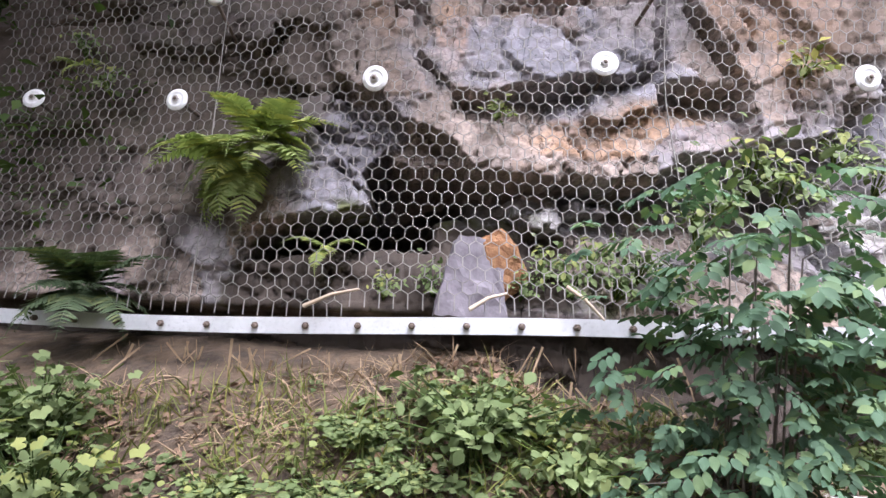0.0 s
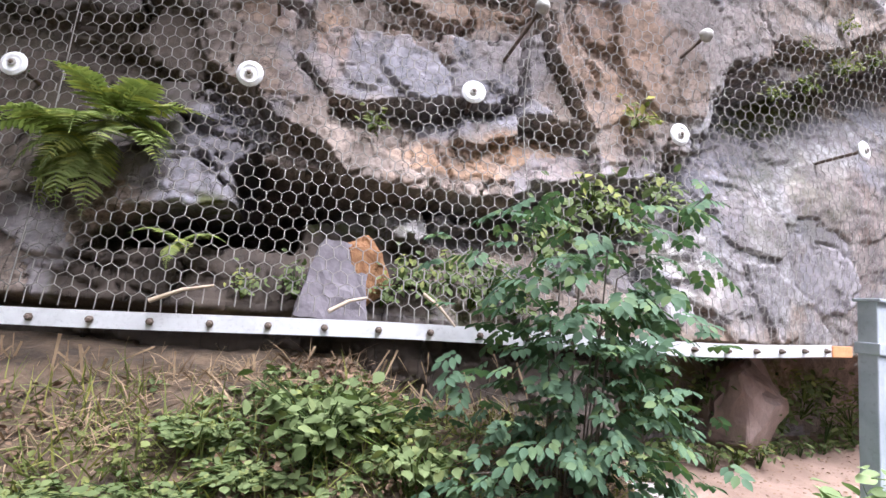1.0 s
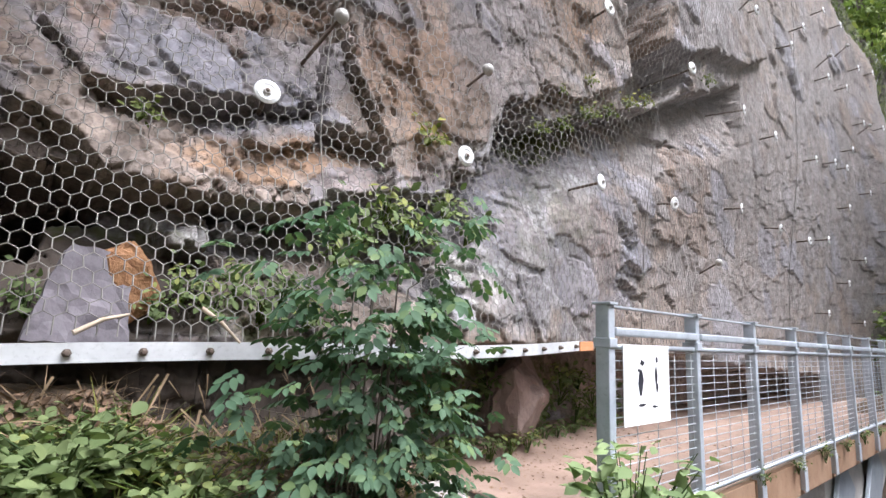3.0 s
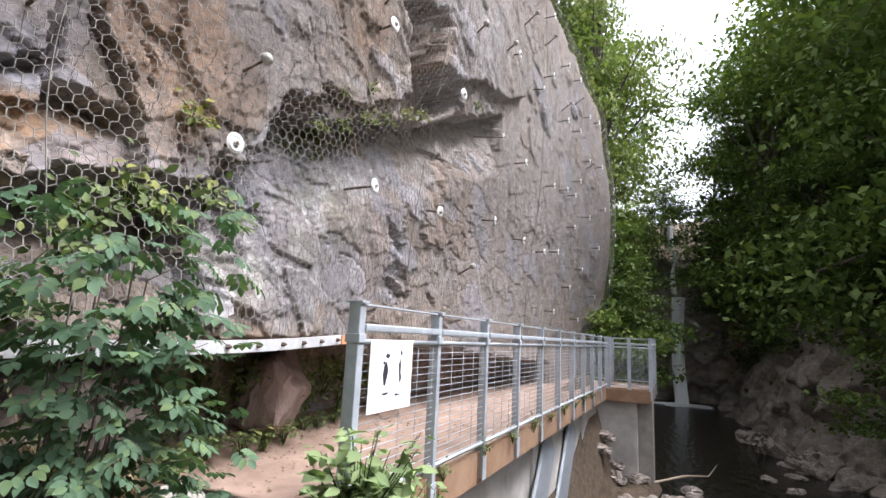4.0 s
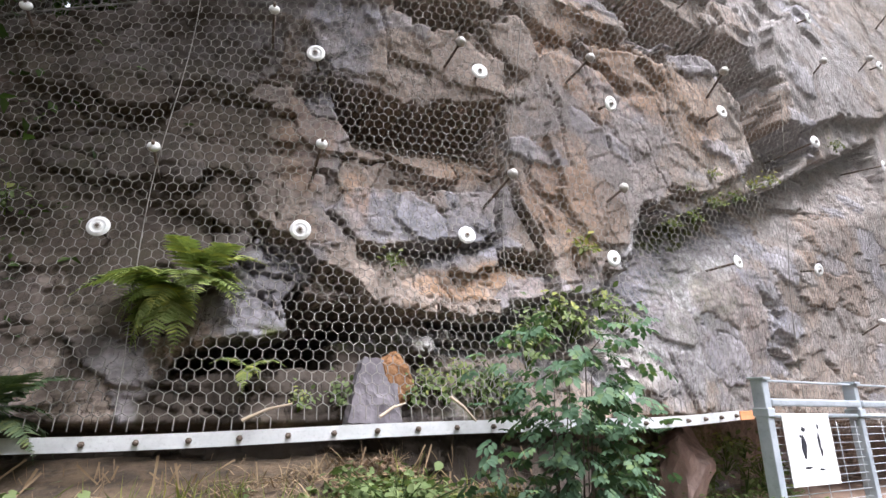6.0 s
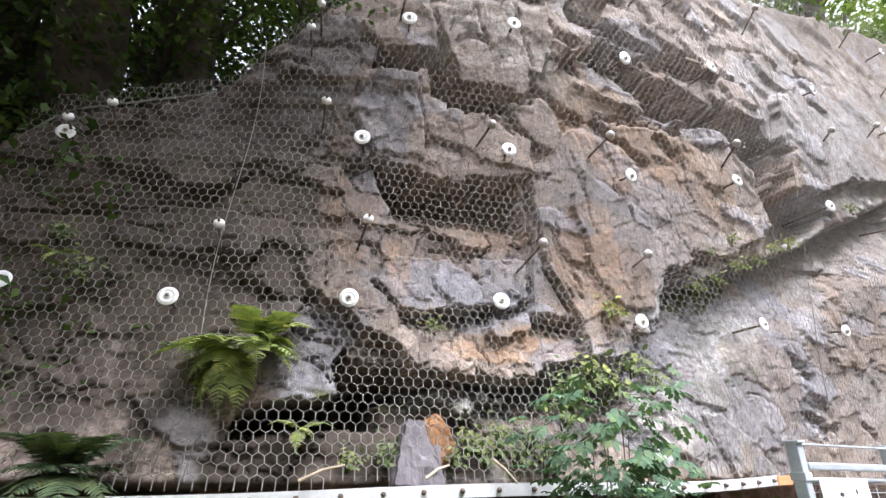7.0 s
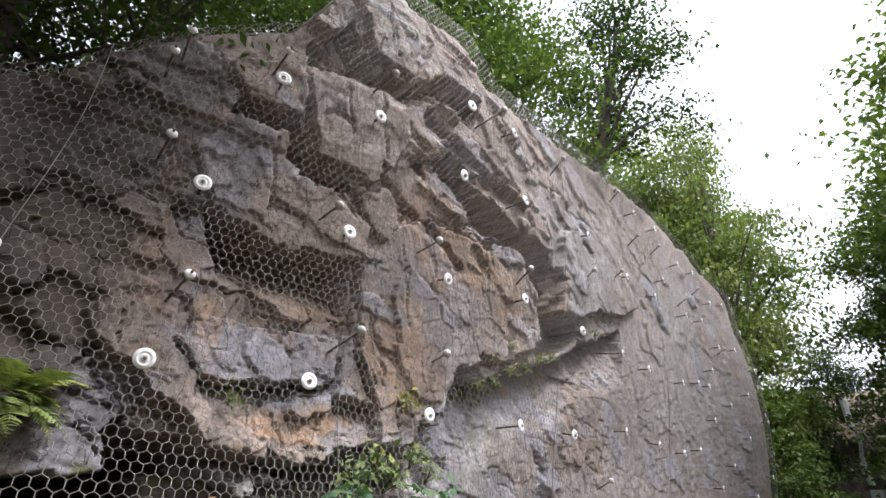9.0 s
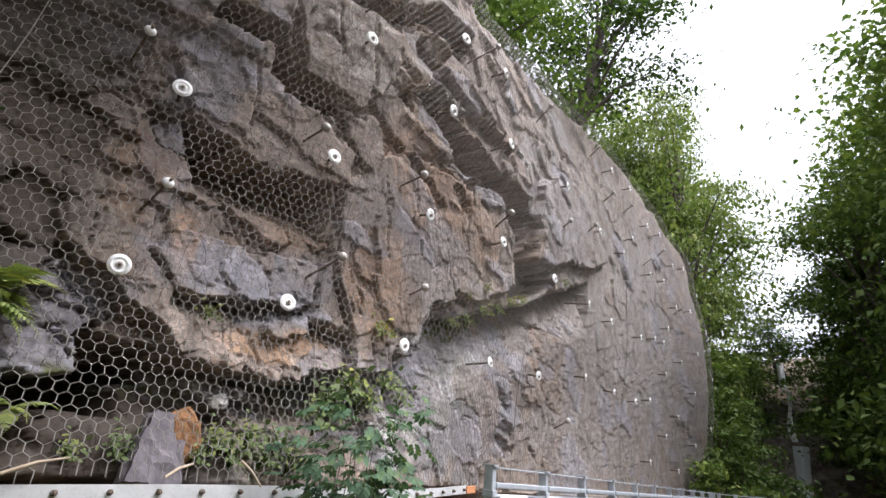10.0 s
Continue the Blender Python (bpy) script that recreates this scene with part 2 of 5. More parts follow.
def tube(points, radii, sides=6):
    p = np.asarray(points, float)
    r = np.broadcast_to(np.asarray(radii, float), (len(p),))
    t = np.gradient(p, axis=0)
    t /= np.linalg.norm(t, axis=1)[:, None] + 1e-9
    side = np.cross(t, np.where(np.abs(t[:, 2:3]) > 0.9, (1.0, 0, 0), (0, 0, 1.0)))
    side /= np.linalg.norm(side, axis=1)[:, None] + 1e-9
    other = np.cross(t, side)
    a = np.arange(sides) * 2 * np.pi / sides
    v = p[:, None] + r[:, None, None] * (np.cos(a)[None, :, None] * side[:, None] + np.sin(a)[None, :, None] * other[:, None])
    i, j = np.meshgrid(np.arange(len(p) - 1), np.arange(sides), indexing="ij")
    k = (j + 1) % sides
    f = np.stack([i * sides + j, i * sides + k, (i + 1) * sides + k, (i + 1) * sides + j], -1).reshape(-1, 4)
    return v.reshape(-1, 3), f


def spread(tv, tf, places, axes, sizes):
    """Copies of one small template: places (n,3), axes (n,3,3) with rows x, y, z, sizes (n,)."""
    v = np.einsum("kc,ncd->nkd", tv, axes) * sizes[:, None, None] + places[:, None]
    f = tf[None] + (np.arange(len(places)) * len(tv))[:, None, None]
    return v.reshape(-1, 3), f.reshape(-1, tf.shape[1])


def frames_for(ahead, up_hint):
    y = ahead / (np.linalg.norm(ahead, axis=1)[:, None] + 1e-9)
    x = np.cross(y, up_hint)
    x /= np.linalg.norm(x, axis=1)[:, None] + 1e-9
    return np.stack([x, y, np.cross(x, y)], 1)


SIMPLE_LEAF = (np.array([(0, 0, 0), (0.3, 0.45, 0.06), (0, 1, -0.1), (-0.3, 0.45, 0.06)]), np.array([(0, 1, 2), (0, 2, 3)]))
OVAL_LEAF = (np.array([(0, 0, 0), (0.2, 0.2, 0.05), (0.3, 0.5, 0.03), (0.17, 0.8, -0.02), (0, 1, -0.12), (-0.17, 0.8, -0.02), (-0.3, 0.5, 0.03), (-0.2, 0.2, 0.05), (0, 0.5, -0.03)]),
             np.array([(8, i, (i + 1) % 8) for i in range(8)]))


ROUND_LEAF = (OVAL_LEAF[0] * np.array([1.45, 1.0, 1.3]), OVAL_LEAF[1])


def lobed_leaf():
    v = [(0, 0.3, -0.02)]
    for i in range(11):
        a = radians(-150 + 30 * i)
        r = (1.0, 0.72, 0.86, 0.66, 0.66, 0.45)[abs(i - 5)]
        v.append((0.72 * r * math.sin(a), 0.3 + 0.7 * r * math.cos(a), -0.12 * r * r))
    return np.array(v), np.array([(0, i, i + 1) for i in range(1, 11)])


def compound_leaf():
    at = [(0, 0.62, 0), (0.02, 0.48, 0), (-0.02, 0.48, 0), (0.02, 0.28, 0), (-0.02, 0.28, 0), (0.02, 0.1, 0), (-0.02, 0.1, 0)]
    to = [(0, 1, -0.2), (0.8, 0.6, -0.25), (-0.8, 0.6, -0.25), (0.9, 0.45, -0.25), (-0.9, 0.45, -0.25), (0.9, 0.3, -0.2), (-0.9, 0.3, -0.2)]
    size = np.array([0.42, 0.42, 0.42, 0.44, 0.44, 0.36, 0.36])
    return spread(*OVAL_LEAF, np.array(at), frames_for(np.array(to, float), np.tile((0.0, 0.1, 1.0), (7, 1))), size)


LOBED, COMPOUND = lobed_leaf(), compound_leaf()
PINNA_RIM = [(0.5 * (0.17 if i % 2 else 0.27) * math.sin(math.pi * min(1, 0.3 + 0.7 * i / 12)) ** 0.7, i / 12) for i in range(12)] + [(0.0, 1.05)]
PINNA_RIM = PINNA_RIM + [(-x, y) for x, y in PINNA_RIM[-2::-1]]
PINNA = (np.array([(0, 0.45, 0.02)] + [(x, y, -0.15 * y * y) for x, y in PINNA_RIM]), np.array([(0, i + 1, (i + 1) % len(PINNA_RIM) + 1) for i in range(len(PINNA_RIM))]))
BLADE = (np.array([(-0.02, 0, 0), (0.02, 0, 0), (-0.014, 0.5, 0.02), (0.014, 0.5, 0.02), (0, 1, -0.12)]), np.array([(0, 1, 3), (0, 3, 2), (2, 3, 4)]))


# ---- value noise on arrays ----
def hashed(i, j, k=0):
    n = np.sin(i * 127.1 + j * 311.7 + k * 74.7) * 43758.5453
    return n - np.floor(n)


def smooth_noise(x, y, k=0):
    i, j = np.floor(x), np.floor(y)
    u, v = x - i, y - j
    u, v = u * u * (3 - 2 * u), v * v * (3 - 2 * v)
    return (hashed(i, j, k) * (1 - u) + hashed(i + 1, j, k) * u) * (1 - v) + (hashed(i, j + 1, k) * (1 - u) + hashed(i + 1, j + 1, k) * u) * v


def fractal(x, y, k=0, octaves=4):
    return sum(smooth_noise(x * 2**o, y * 2**o, k + o) * 0.5**o for o in range(octaves)) / (2 - 0.5 ** (octaves - 1)) - 0.5


def blocks(x, y, k=0):
    """Angular cells: each point's cell number, offset from its heart, and distance to its edge."""
    i0, j0 = np.floor(x), np.floor(y)
    best, second = np.full(x.shape, 9.0), np.full(x.shape, 9.0)
    who, dx, dy = np.zeros(x.shape), np.zeros(x.shape), np.zeros(x.shape)
    for a in (-1, 0, 1):
        for c in (-1, 0, 1):
            i, j = i0 + a, j0 + c
            ex, ey = x - i - 0.15 - 0.7 * hashed(i, j, k), y - j - 0.15 - 0.7 * hashed(i, j, k + 5)
            d = np.maximum(np.abs(ex), np.abs(ey)) * 0.75 + 0.25 * np.hypot(ex, ey)
            near = d < best
            second = np.where(near, best, np.minimum(second, d))
            best = np.where(near, d, best)
            who, dx, dy = np.where(near, hashed(i, j, k + 9), who), np.where(near, ex, dx), np.where(near, ey, dy)
    return who, dx, dy, second - best


# ---- the cliff and its net: one smooth sheet for the net, the rock behind it ----
XS = np.array([-6, -3, -1.7, -0.5, 0.7, 2, 3.4, 4.9, 7.2, 10, 14, 19, 22])
ZS = np.array([0.85, 2.1, 3.5, 4.75, 6, 8])
SHEET_Y = np.array([
    [4.0, 3.05, 2.65, 2.35, 2.17, 2.1, 2.25, 2.3, 2.35, 2.4, 2.4, 2.5, 4.5],
    [4.3, 3.45, 3.0, 2.57, 2.40, 2.24, 2.13, 2.2, 2.3, 2.3, 2.3, 2.3, 4.3],
    [4.3, 3.5, 3.05, 2.6, 2.30, 2.10, 2.0, 2.0, 2.1, 2.15, 2.15, 2.1, 4.2],
    [4.6, 3.8, 3.1, 2.4, 2.06, 1.84, 1.8, 1.85, 2.0, 2.05, 2.05, 2.0, 4.2],
    [5.2, 4.4, 3.3, 2.4, 1.95, 1.72, 1.75, 1.85, 1.95, 2.0, 2.0, 2.0, 4.2],
    [6.5, 5.6, 4.2, 2.9, 2.2, 1.9, 1.9, 1.95, 2.0, 2.0, 2.0, 2.3, 4.4]])
CREST_X = np.array([-8, -4.2, -3.2, -2.9, -1.6, -1.4, -0.9, -0.2, 0.1, 0.5, 1.8, 2.3, 3.5, 5, 8, 13, 17, 19, 20.5, 22])
CREST_Z = np.array([1.6, 1.9, 3.4, 3.8, 4.15, 4.5, 5.0, 5.5, 6.3, 7.0, 7.1, 6.5, 7.0, 7.5, 8.4, 8.9, 8.8, 8.0, 6.0, 3.0])


def eased(xs, ys, x):
    x = np.clip(x, xs[0], xs[-1])
    i = np.clip(np.searchsorted(xs, x) - 1, 0, len(xs) - 2)
    m, h = np.gradient(ys, xs), xs[i + 1] - xs[i]
    u = (x - xs[i]) / h
    return ys[i] * (1 + 2 * u) * (1 - u) ** 2 + m[i] * h * u * (1 - u) ** 2 + ys[i + 1] * u * u * (3 - 2 * u) + m[i + 1] * h * u * u * (u - 1)


def sheet(x, z):
    """y of the hanging net at x, z."""
    x, z = np.broadcast_arrays(np.asarray(x, float), np.asarray(z, float))
    shape, x, z = x.shape, x.ravel(), np.clip(z.ravel(), ZS[0], ZS[-1])
    rows = np.array([eased(XS, r, x) for r in SHEET_Y])
    i, k = np.clip(np.searchsorted(ZS, z) - 1, 0, len(ZS) - 2), np.arange(len(x))
    m, h = np.gradient(rows, ZS, axis=0), ZS[i + 1] - ZS[i]
    u = (z - ZS[i]) / h
    out = rows[i, k] * (1 + 2 * u) * (1 - u) ** 2 + m[i, k] * h * u * (1 - u) ** 2 + rows[i + 1, k] * u * u * (3 - 2 * u) + m[i + 1, k] * h * u * u * (u - 1)
    return out.reshape(shape)


def crest(x):
    return np.interp(x, CREST_X, CREST_Z)


def inside(x, z, poly):
    """How far a point lies inside a polygon, in metres; negative outside."""
    dist, odd = np.full(x.shape, 99.0), np.zeros(x.shape, bool)
    for (ax, az), (bx, bz) in zip(poly, poly[1:] + poly[:1]):
        u = np.clip(((x - ax) * (bx - ax) + (z - az) * (bz - az)) / ((bx - ax) ** 2 + (bz - az) ** 2), 0, 1)
        dist = np.minimum(dist, np.hypot(x - ax - u * (bx - ax), z - az - u * (bz - az)))
        odd ^= ((az > z) != (bz > z)) & (x < (bx - ax) * (z - az) / (bz - az + 1e-12) + ax)
    return np.where(odd, dist, -dist)


def soft(v, a, c):
    u = np.clip((v - a) / (c - a), 0, 1)
    return u * u * (3 - 2 * u)


class Rock:
    """The recess of the rock behind the net, built up feature by feature."""

    def __init__(self, x, z):
        self.x, self.z = x, z
        wx, wz = 0.10 * fractal(x * 2.1, z * 2.1, 3), 0.10 * fractal(x * 2.1, z * 2.1, 11)
        self.jx, self.jz = x + 0.08 * wx + 0.005 * fractal(x * 12, z * 12, 21, 3), z + 0.08 * wz + 0.005 * fractal(x * 12, z * 12, 31, 3)
        self.r = np.full(x.shape, 0.16)
        self.tone = np.full(x.shape, 0.5)
        self.joint = np.zeros(x.shape)
        c, s = math.cos(0.3), math.sin(0.3)
        who, _, _, _ = blocks((c * x + s * z) * 6.5, (c * z - s * x) * 5.0, 15)
        fine, _, _, _ = blocks(x * 17, z * 14, 17)
        self.jz += 0.06 * (who - 0.5) + 0.012 * (fine - 0.5)
        self.jx += 0.06 * (hashed(who * 77, 3) - 0.5) + 0.012 * (hashed(fine * 77, 3) - 0.5)

    def plates(self, count, seed, small, large, step, x0=-3.2, x1=7.3, top=7.2):
        """Flat plates of rock that split off along two joint directions, each a little proud of or behind the last."""
        r = np.random.default_rng(seed)
        for i in range(count):
            cx, cz = x0 + (x1 - x0) * r.random(), top * r.random()
            w = small + (large - small) * r.random() ** 1.5
            h = w * (0.35 + 0.6 * r.random())
            a, c = math.radians(-8 + 9 * r.standard_normal()), math.radians(106 + 9 * r.standard_normal())
            ux, uz, vx, vz = 0.5 * w * math.cos(a), 0.5 * w * math.sin(a), 0.5 * h * math.cos(c), 0.5 * h * math.sin(c)
            k = 0.3 + 0.5 * r.random(4)
            poly = [(cx + p * ux + q * vx, cz + p * uz + q * vz) for p, q in ((-1, -k[0]), (-k[1], -1), (k[2], -1), (1, -0.6), (1, k[3]), (0.5, 1), (-k[0], 1), (-1, 0.4))]
            i0, i1 = np.searchsorted(self.x[:, 0], (cx - w - 0.2, cx + w + 0.2))
            j0, j1 = np.searchsorted(self.z[0], (cz - w - 0.2, cz + w + 0.2))
            if i1 - i0 < 3 or j1 - j0 < 3:
                continue
            part_ = np.s_[i0:i1, j0:j1]
            d = inside(self.jx[part_], self.jz[part_], poly)
            m = soft(d, 0.0, 0.008)
            here = self.r[(i0 + i1) // 2, (j0 + j1) // 2]
            flat = 0.6 * here + 0.4 * 0.13 + step * (r.random() - 0.5) + (0.02 + 0.2 * r.random()) * (self.z[part_] - cz) + 0.07 * r.standard_normal() * (self.x[part_] - cx)
            self.r[part_] = self.r[part_] * (1 - m) + m * (flat + 0.3 * (self.r[part_] - here))
            if w > 0.34:
                gap = (np.abs(d) < 0.008) & (fractal(self.x[part_] * 5, self.z[part_] * 5, seed + 200, 2) > -0.06)
                self.joint[part_] = np.where(d > 0.011, 0.3 * self.joint[part_], self.joint[part_])
                self.joint[part_] = np.where(gap, 0.02 + 0.04 * r.random(), self.joint[part_])
                self.tone[part_] = np.where(d > 0, 0.6 * r.random() + 0.4 * self.tone[part_], self.tone[part_])

    def hollow(self, poly, depth, edge=0.05, top=0.0):
        """A recess with sharp edges; top > 0 lets it run out downwards over that height."""
        d = soft(inside(self.jx, self.jz, poly), 0.0, 0.008 + 0.2 * edge)
        if top:
            hi = max(p[1] for p in poly)
            d = d * (0.12 + 0.88 * soft(self.z, hi - top, hi - 0.15 * top))
        self.r += depth * d

    def slab(self, poly, depth, up=0.06, side=0.0, keep=0.35):
        """A plate of rock with clean edges at a depth behind the net; it leans back by up as it rises."""
        m = soft(inside(self.jx, self.jz, poly), 0.0, 0.012)
        cx, low = np.mean([p[0] for p in poly]), min(p[1] for p in poly)
        self.joint *= 1 - 0.8 * m
        self.r = self.r * (1 - m) + m * (depth + up * (self.z - low) + side * (self.x - cx) + keep * (self.r - 0.14))

    def crack(self, a, c, width, depth):
        """A dark open joint from a to c."""
        (ax, az), (cx, cz) = a, c
        u = np.clip(((self.jx - ax) * (cx - ax) + (self.jz - az) * (cz - az)) / ((cx - ax) ** 2 + (cz - az) ** 2), 0, 1)
        d = np.hypot(self.jx - ax - u * (cx - ax), self.jz - az - u * (cz - az))
        self.r += depth * (1 - soft(d, 0.3 * width, width))

    def ledge(self, line, depth, fall, ends=0.12):
        """An overhang along a line: the rock below it stands back and comes out again over the height fall."""
        lx, lz = zip(*line)
        zl = np.interp(self.jx, lx, lz)
        below = zl - self.jz
        w = soft(self.jx, lx[0] - ends, lx[0] + ends) * (1 - soft(self.jx, lx[-1] - ends, lx[-1] + ends))
        self.r += depth * w * soft(below, -0.004, 0.01) * np.clip(1 - below / fall, 0, 1) ** 1.3

    def broken(self, strength):
        """Jointed rock: angular blocks at three sizes that step back in thin plates."""
        x, z = self.x + 0.5 * (self.jx - self.x), self.z + 0.5 * (self.jz - self.z)
        c, s = math.cos(0.3), math.sin(0.3)
        u, v = c * x + s * z, -s * x + c * z
        who, dx, dy, edge = blocks(u * 1.5, v * 1.15, 2)
        self.r += strength * (0.05 * who + 0.04 * (hashed(who * 91, 1) - 0.5) * dx + 0.05 * (hashed(who * 57, 2) - 0.25) * dy)
        self.r += 0.12 * fractal(x * 0.9, z * 0.9, 44, 3)
        self.plates(60, 5, 0.6, 1.3, 0.12)
        self.plates(240, 6, 0.25, 0.7, 0.09)
        self.plates(520, 7, 0.1, 0.3, 0.055)
        self.plates(160, 9, 0.3, 1.1, 0.12, 7.0, 20.0, 8.5)
        self.r = 0.14 + (self.r - 0.14) * strength
        self.small = np.zeros(x.shape)
        for fu, fv, deep, tilt, k in ((5.0, 4.2, 0.02, 0.025, 8), (13.0, 10.0, 0.009, 0.008, 12)):
            w = soft(fractal(x * 1.6, z * 1.6, k + 60, 3), -0.05, 0.08)
            who, dx, dy, edge = blocks(u * fu, v * fv, k)
            self.small += (0.3 + 0.7 * w) * (deep * (who - 0.4) + tilt * hashed(who * 57, 4) * dy + tilt * (hashed(who * 91, 3) - 0.5) * dx)
            self.small += (0.3 + 0.7 * w) * 0.3 * deep * (1 - soft(edge, 0.0, 0.08))
        self.small += 0.006 * fractal(x * 3, z * 3, 41, 3)


xs = np.concatenate([np.arange(-8, -3.2, 0.06), np.arange(-3.2, -1.2, 0.02), np.arange(-1.2, 2.7, 0.0125), np.arange(2.7, 4.2, 0.019), np.arange(4.2, 8, 0.03), np.arange(8, 13, 0.042), np.arange(13, 22.01, 0.08)])
zs = np.concatenate([np.arange(-0.9, 0.3, 0.05), np.arange(0.3, 0.9, 0.02), np.arange(0.9, 3.6, 0.0125), np.arange(3.6, 4.6, 0.0175), np.arange(4.6, 7.2, 0.028), np.arange(7.2, 10.6, 0.07)])
GX, GZ = np.meshgrid(xs, zs, indexing="ij")
rock = Rock(GX, GZ)
calm = np.interp(GX, [4, 7, 9], [1.0, 0.6, 0.5]) * (1 - 0.6 * soft(GX, 2.1, 2.5) * soft(3.0 + 0.35 * (GX - 3) - GZ, -0.2, 0.2))
rock.broken(calm)
# the alcove under the brow, then the plates round it
rock.hollow([(-0.32, 3.41), (-0.15, 3.38), (0.0, 3.34), (0.17, 3.27), (0.38, 3.28), (0.9, 3.39), (0.99, 3.16), (1.05, 2.84), (1.06, 2.66), (0.56, 2.58), (0.06, 2.54), (-0.19, 3.0)], 0.5, 0.03, 0.62)
rock.slab([(-0.51, 4.28), (-0.02, 4.34), (0.08, 4.07), (0.37, 3.98), (0.72, 3.99), (1.01, 3.74), (1.05, 3.42), (0.9, 3.39), (0.38, 3.28), (0.17, 3.27), (0.0, 3.34), (-0.15, 3.38), (-0.32, 3.41), (-0.6, 3.9)], 0.05, 0.05)
rock.slab([(-0.05, 2.08), (0.24, 2.09), (0.42, 2.13), (0.54, 2.18), (0.67, 2.19), (0.84, 2.19), (1.0, 2.28), (1.04, 2.62), (0.56, 2.58), (0.06, 2.54), (-0.2, 2.5), (-0.3, 2.3)], 0.04, 0.12)
rock.slab([(-0.71, 2.04), (-0.44, 1.94), (-0.36, 1.87), (-0.41, 1.75), (-0.57, 1.59), (-0.75, 1.75)], 0.17, 0.05)
rock.slab([(-0.75, 2.19), (-0.67, 2.14), (-0.57, 2.1), (-0.45, 1.97), (-0.38, 1.87), (-0.28, 1.86), (-0.18, 1.82), (-0.1, 1.77), (-0.01, 1.68), (0.05, 1.63), (0.2, 1.7), (0.2, 1.9), (0.0, 2.07), (-0.3, 2.27), (-0.3, 2.6), (-0.75, 2.75), (-0.85, 2.4)], 0.05, 0.08)
rock.slab([(-1.2, 1.26), (-0.87, 1.32), (-0.67, 1.37), (-0.5, 1.42), (-0.57, 1.59), (-0.65, 1.63), (-0.75, 1.75), (-0.95, 1.95), (-1.2, 1.75)], 0.04, 0.03, 0, 0.15)
# the rusty band under the grey slab, in two broken courses
rock.slab([(0.05, 1.61), (0.18, 1.62), (0.35, 1.6), (0.5, 1.68), (0.63, 1.59), (0.85, 1.61), (1.02, 1.62), (1.21, 1.73), (1.36, 1.78), (1.52, 1.82), (1.49, 1.95), (1.44, 2.14), (1.06, 2.15), (1.04, 2.2), (0.67, 2.19), (0.24, 2.09), (0.0, 2.06)], 0.09, 0.2)
rock.slab([(0.66, 1.96), (0.82, 1.94), (1.03, 2.0), (1.04, 2.2), (0.84, 2.17), (0.67, 2.17)], 0.06, 0.1)
rock.slab([(0.2, 1.87), (0.36, 1.99), (0.55, 2.03), (0.66, 1.97), (0.6, 1.86), (0.4, 1.78)], 0.16, 0.1)
rock.slab([(1.07, 1.86), (1.25, 1.83), (1.47, 1.95), (1.43, 2.1), (1.08, 2.1)], 0.15, 0.12)
rock.slab([(1.05, 2.16), (1.25, 2.14), (1.44, 2.14), (1.36, 2.4), (1.16, 2.75), (1.06, 2.7)], 0.06, 0.05)
for x, z, w, h in ((0.2, 1.66, 0.16, 0.1), (0.42, 1.66, 0.2, 0.12), (0.7, 1.64, 0.18, 0.1), (0.95, 1.68, 0.2, 0.12), (1.2, 1.78, 0.16, 0.08)):
    rock.slab([(x - w / 2, z - h / 2), (x + 0.3 * w, z - 0.6 * h), (x + w / 2, z), (x + 0.4 * w, z + h / 2), (x - 0.4 * w, z + 0.6 * h)], 0.03 + 0.04 * math.sin(9 * x) ** 2, 0.1)
# the broad tawny face and its lower corner
rock.slab([(1.64, 4.18), (2.12, 4.16), (3.3, 4.3), (3.79, 4.07), (4.01, 3.46), (3.38, 3.04), (2.88, 2.9), (2.45, 2.7), (2.33, 2.6), (2.29, 2.38), (2.23, 2.08), (1.96, 2.03), (1.94, 1.87), (1.53, 1.8), (1.44, 2.17), (1.12, 2.69), (0.99, 3.39), (1.26, 3.81)], 0.02, 0.03, 0.0, 0.4)
rock.slab([(1.6, 2.6), (1.85, 2.3), (2.2, 2.3), (2.3, 2.6), (2.1, 3.2), (1.5, 3.6), (1.4, 3.2)], 0.0, 0.03, 0.02, 0.3)
# higher plates
rock.hollow([(-0.46, 4.5), (0.05, 4.54), (0.27, 4.22), (0.56, 4.22), (0.8, 4.08), (0.72, 3.99), (0.37, 3.98), (0.1, 4.07), (-0.02, 4.34), (-0.5, 4.3)], 0.38, 0.03)
rock.slab([(-0.61, 4.8), (-0.46, 4.51), (0.05, 4.54), (0.07, 4.75), (-0.03, 5.29), (-0.34, 5.02)], 0.07, 0.05)
rock.slab([(-0.03, 5.29), (0.54, 5.38), (1.0, 5.43), (1.16, 5.26), (1.16, 4.82), (1.09, 4.45), (0.87, 4.19), (0.56, 4.22), (0.27, 4.22), (0.1, 4.69)], 0.03, 0.04)
rock.slab([(0.77, 4.1), (1.16, 4.25), (1.32, 3.89), (1.21, 3.68), (1.01, 3.74)], 0.06, 0.05)
rock.hollow([(-0.06, 5.36), (0.31, 6.14), (0.41, 5.91), (0.55, 5.63), (0.72, 5.61), (0.4, 5.42)], 0.35, 0.03)
rock.slab([(0.28, 6.44), (0.41, 6.09), (0.58, 5.68), (0.78, 5.65), (1.03, 5.6), (1.06, 6.25), (0.88, 6.95), (0.4, 6.95)], 0.02, 0.04)
rock.slab([(1.06, 5.64), (1.53, 6.04), (2.22, 6.09), (1.82, 6.42), (1.31, 6.52)], 0.05, 0.05)
rock.ledge([(-0.03, 5.36), (0.55, 5.58), (0.78, 5.6), (1.06, 5.57), (1.5, 5.98), (2.2, 6.05)], 0.3, 0.4, 0.03)
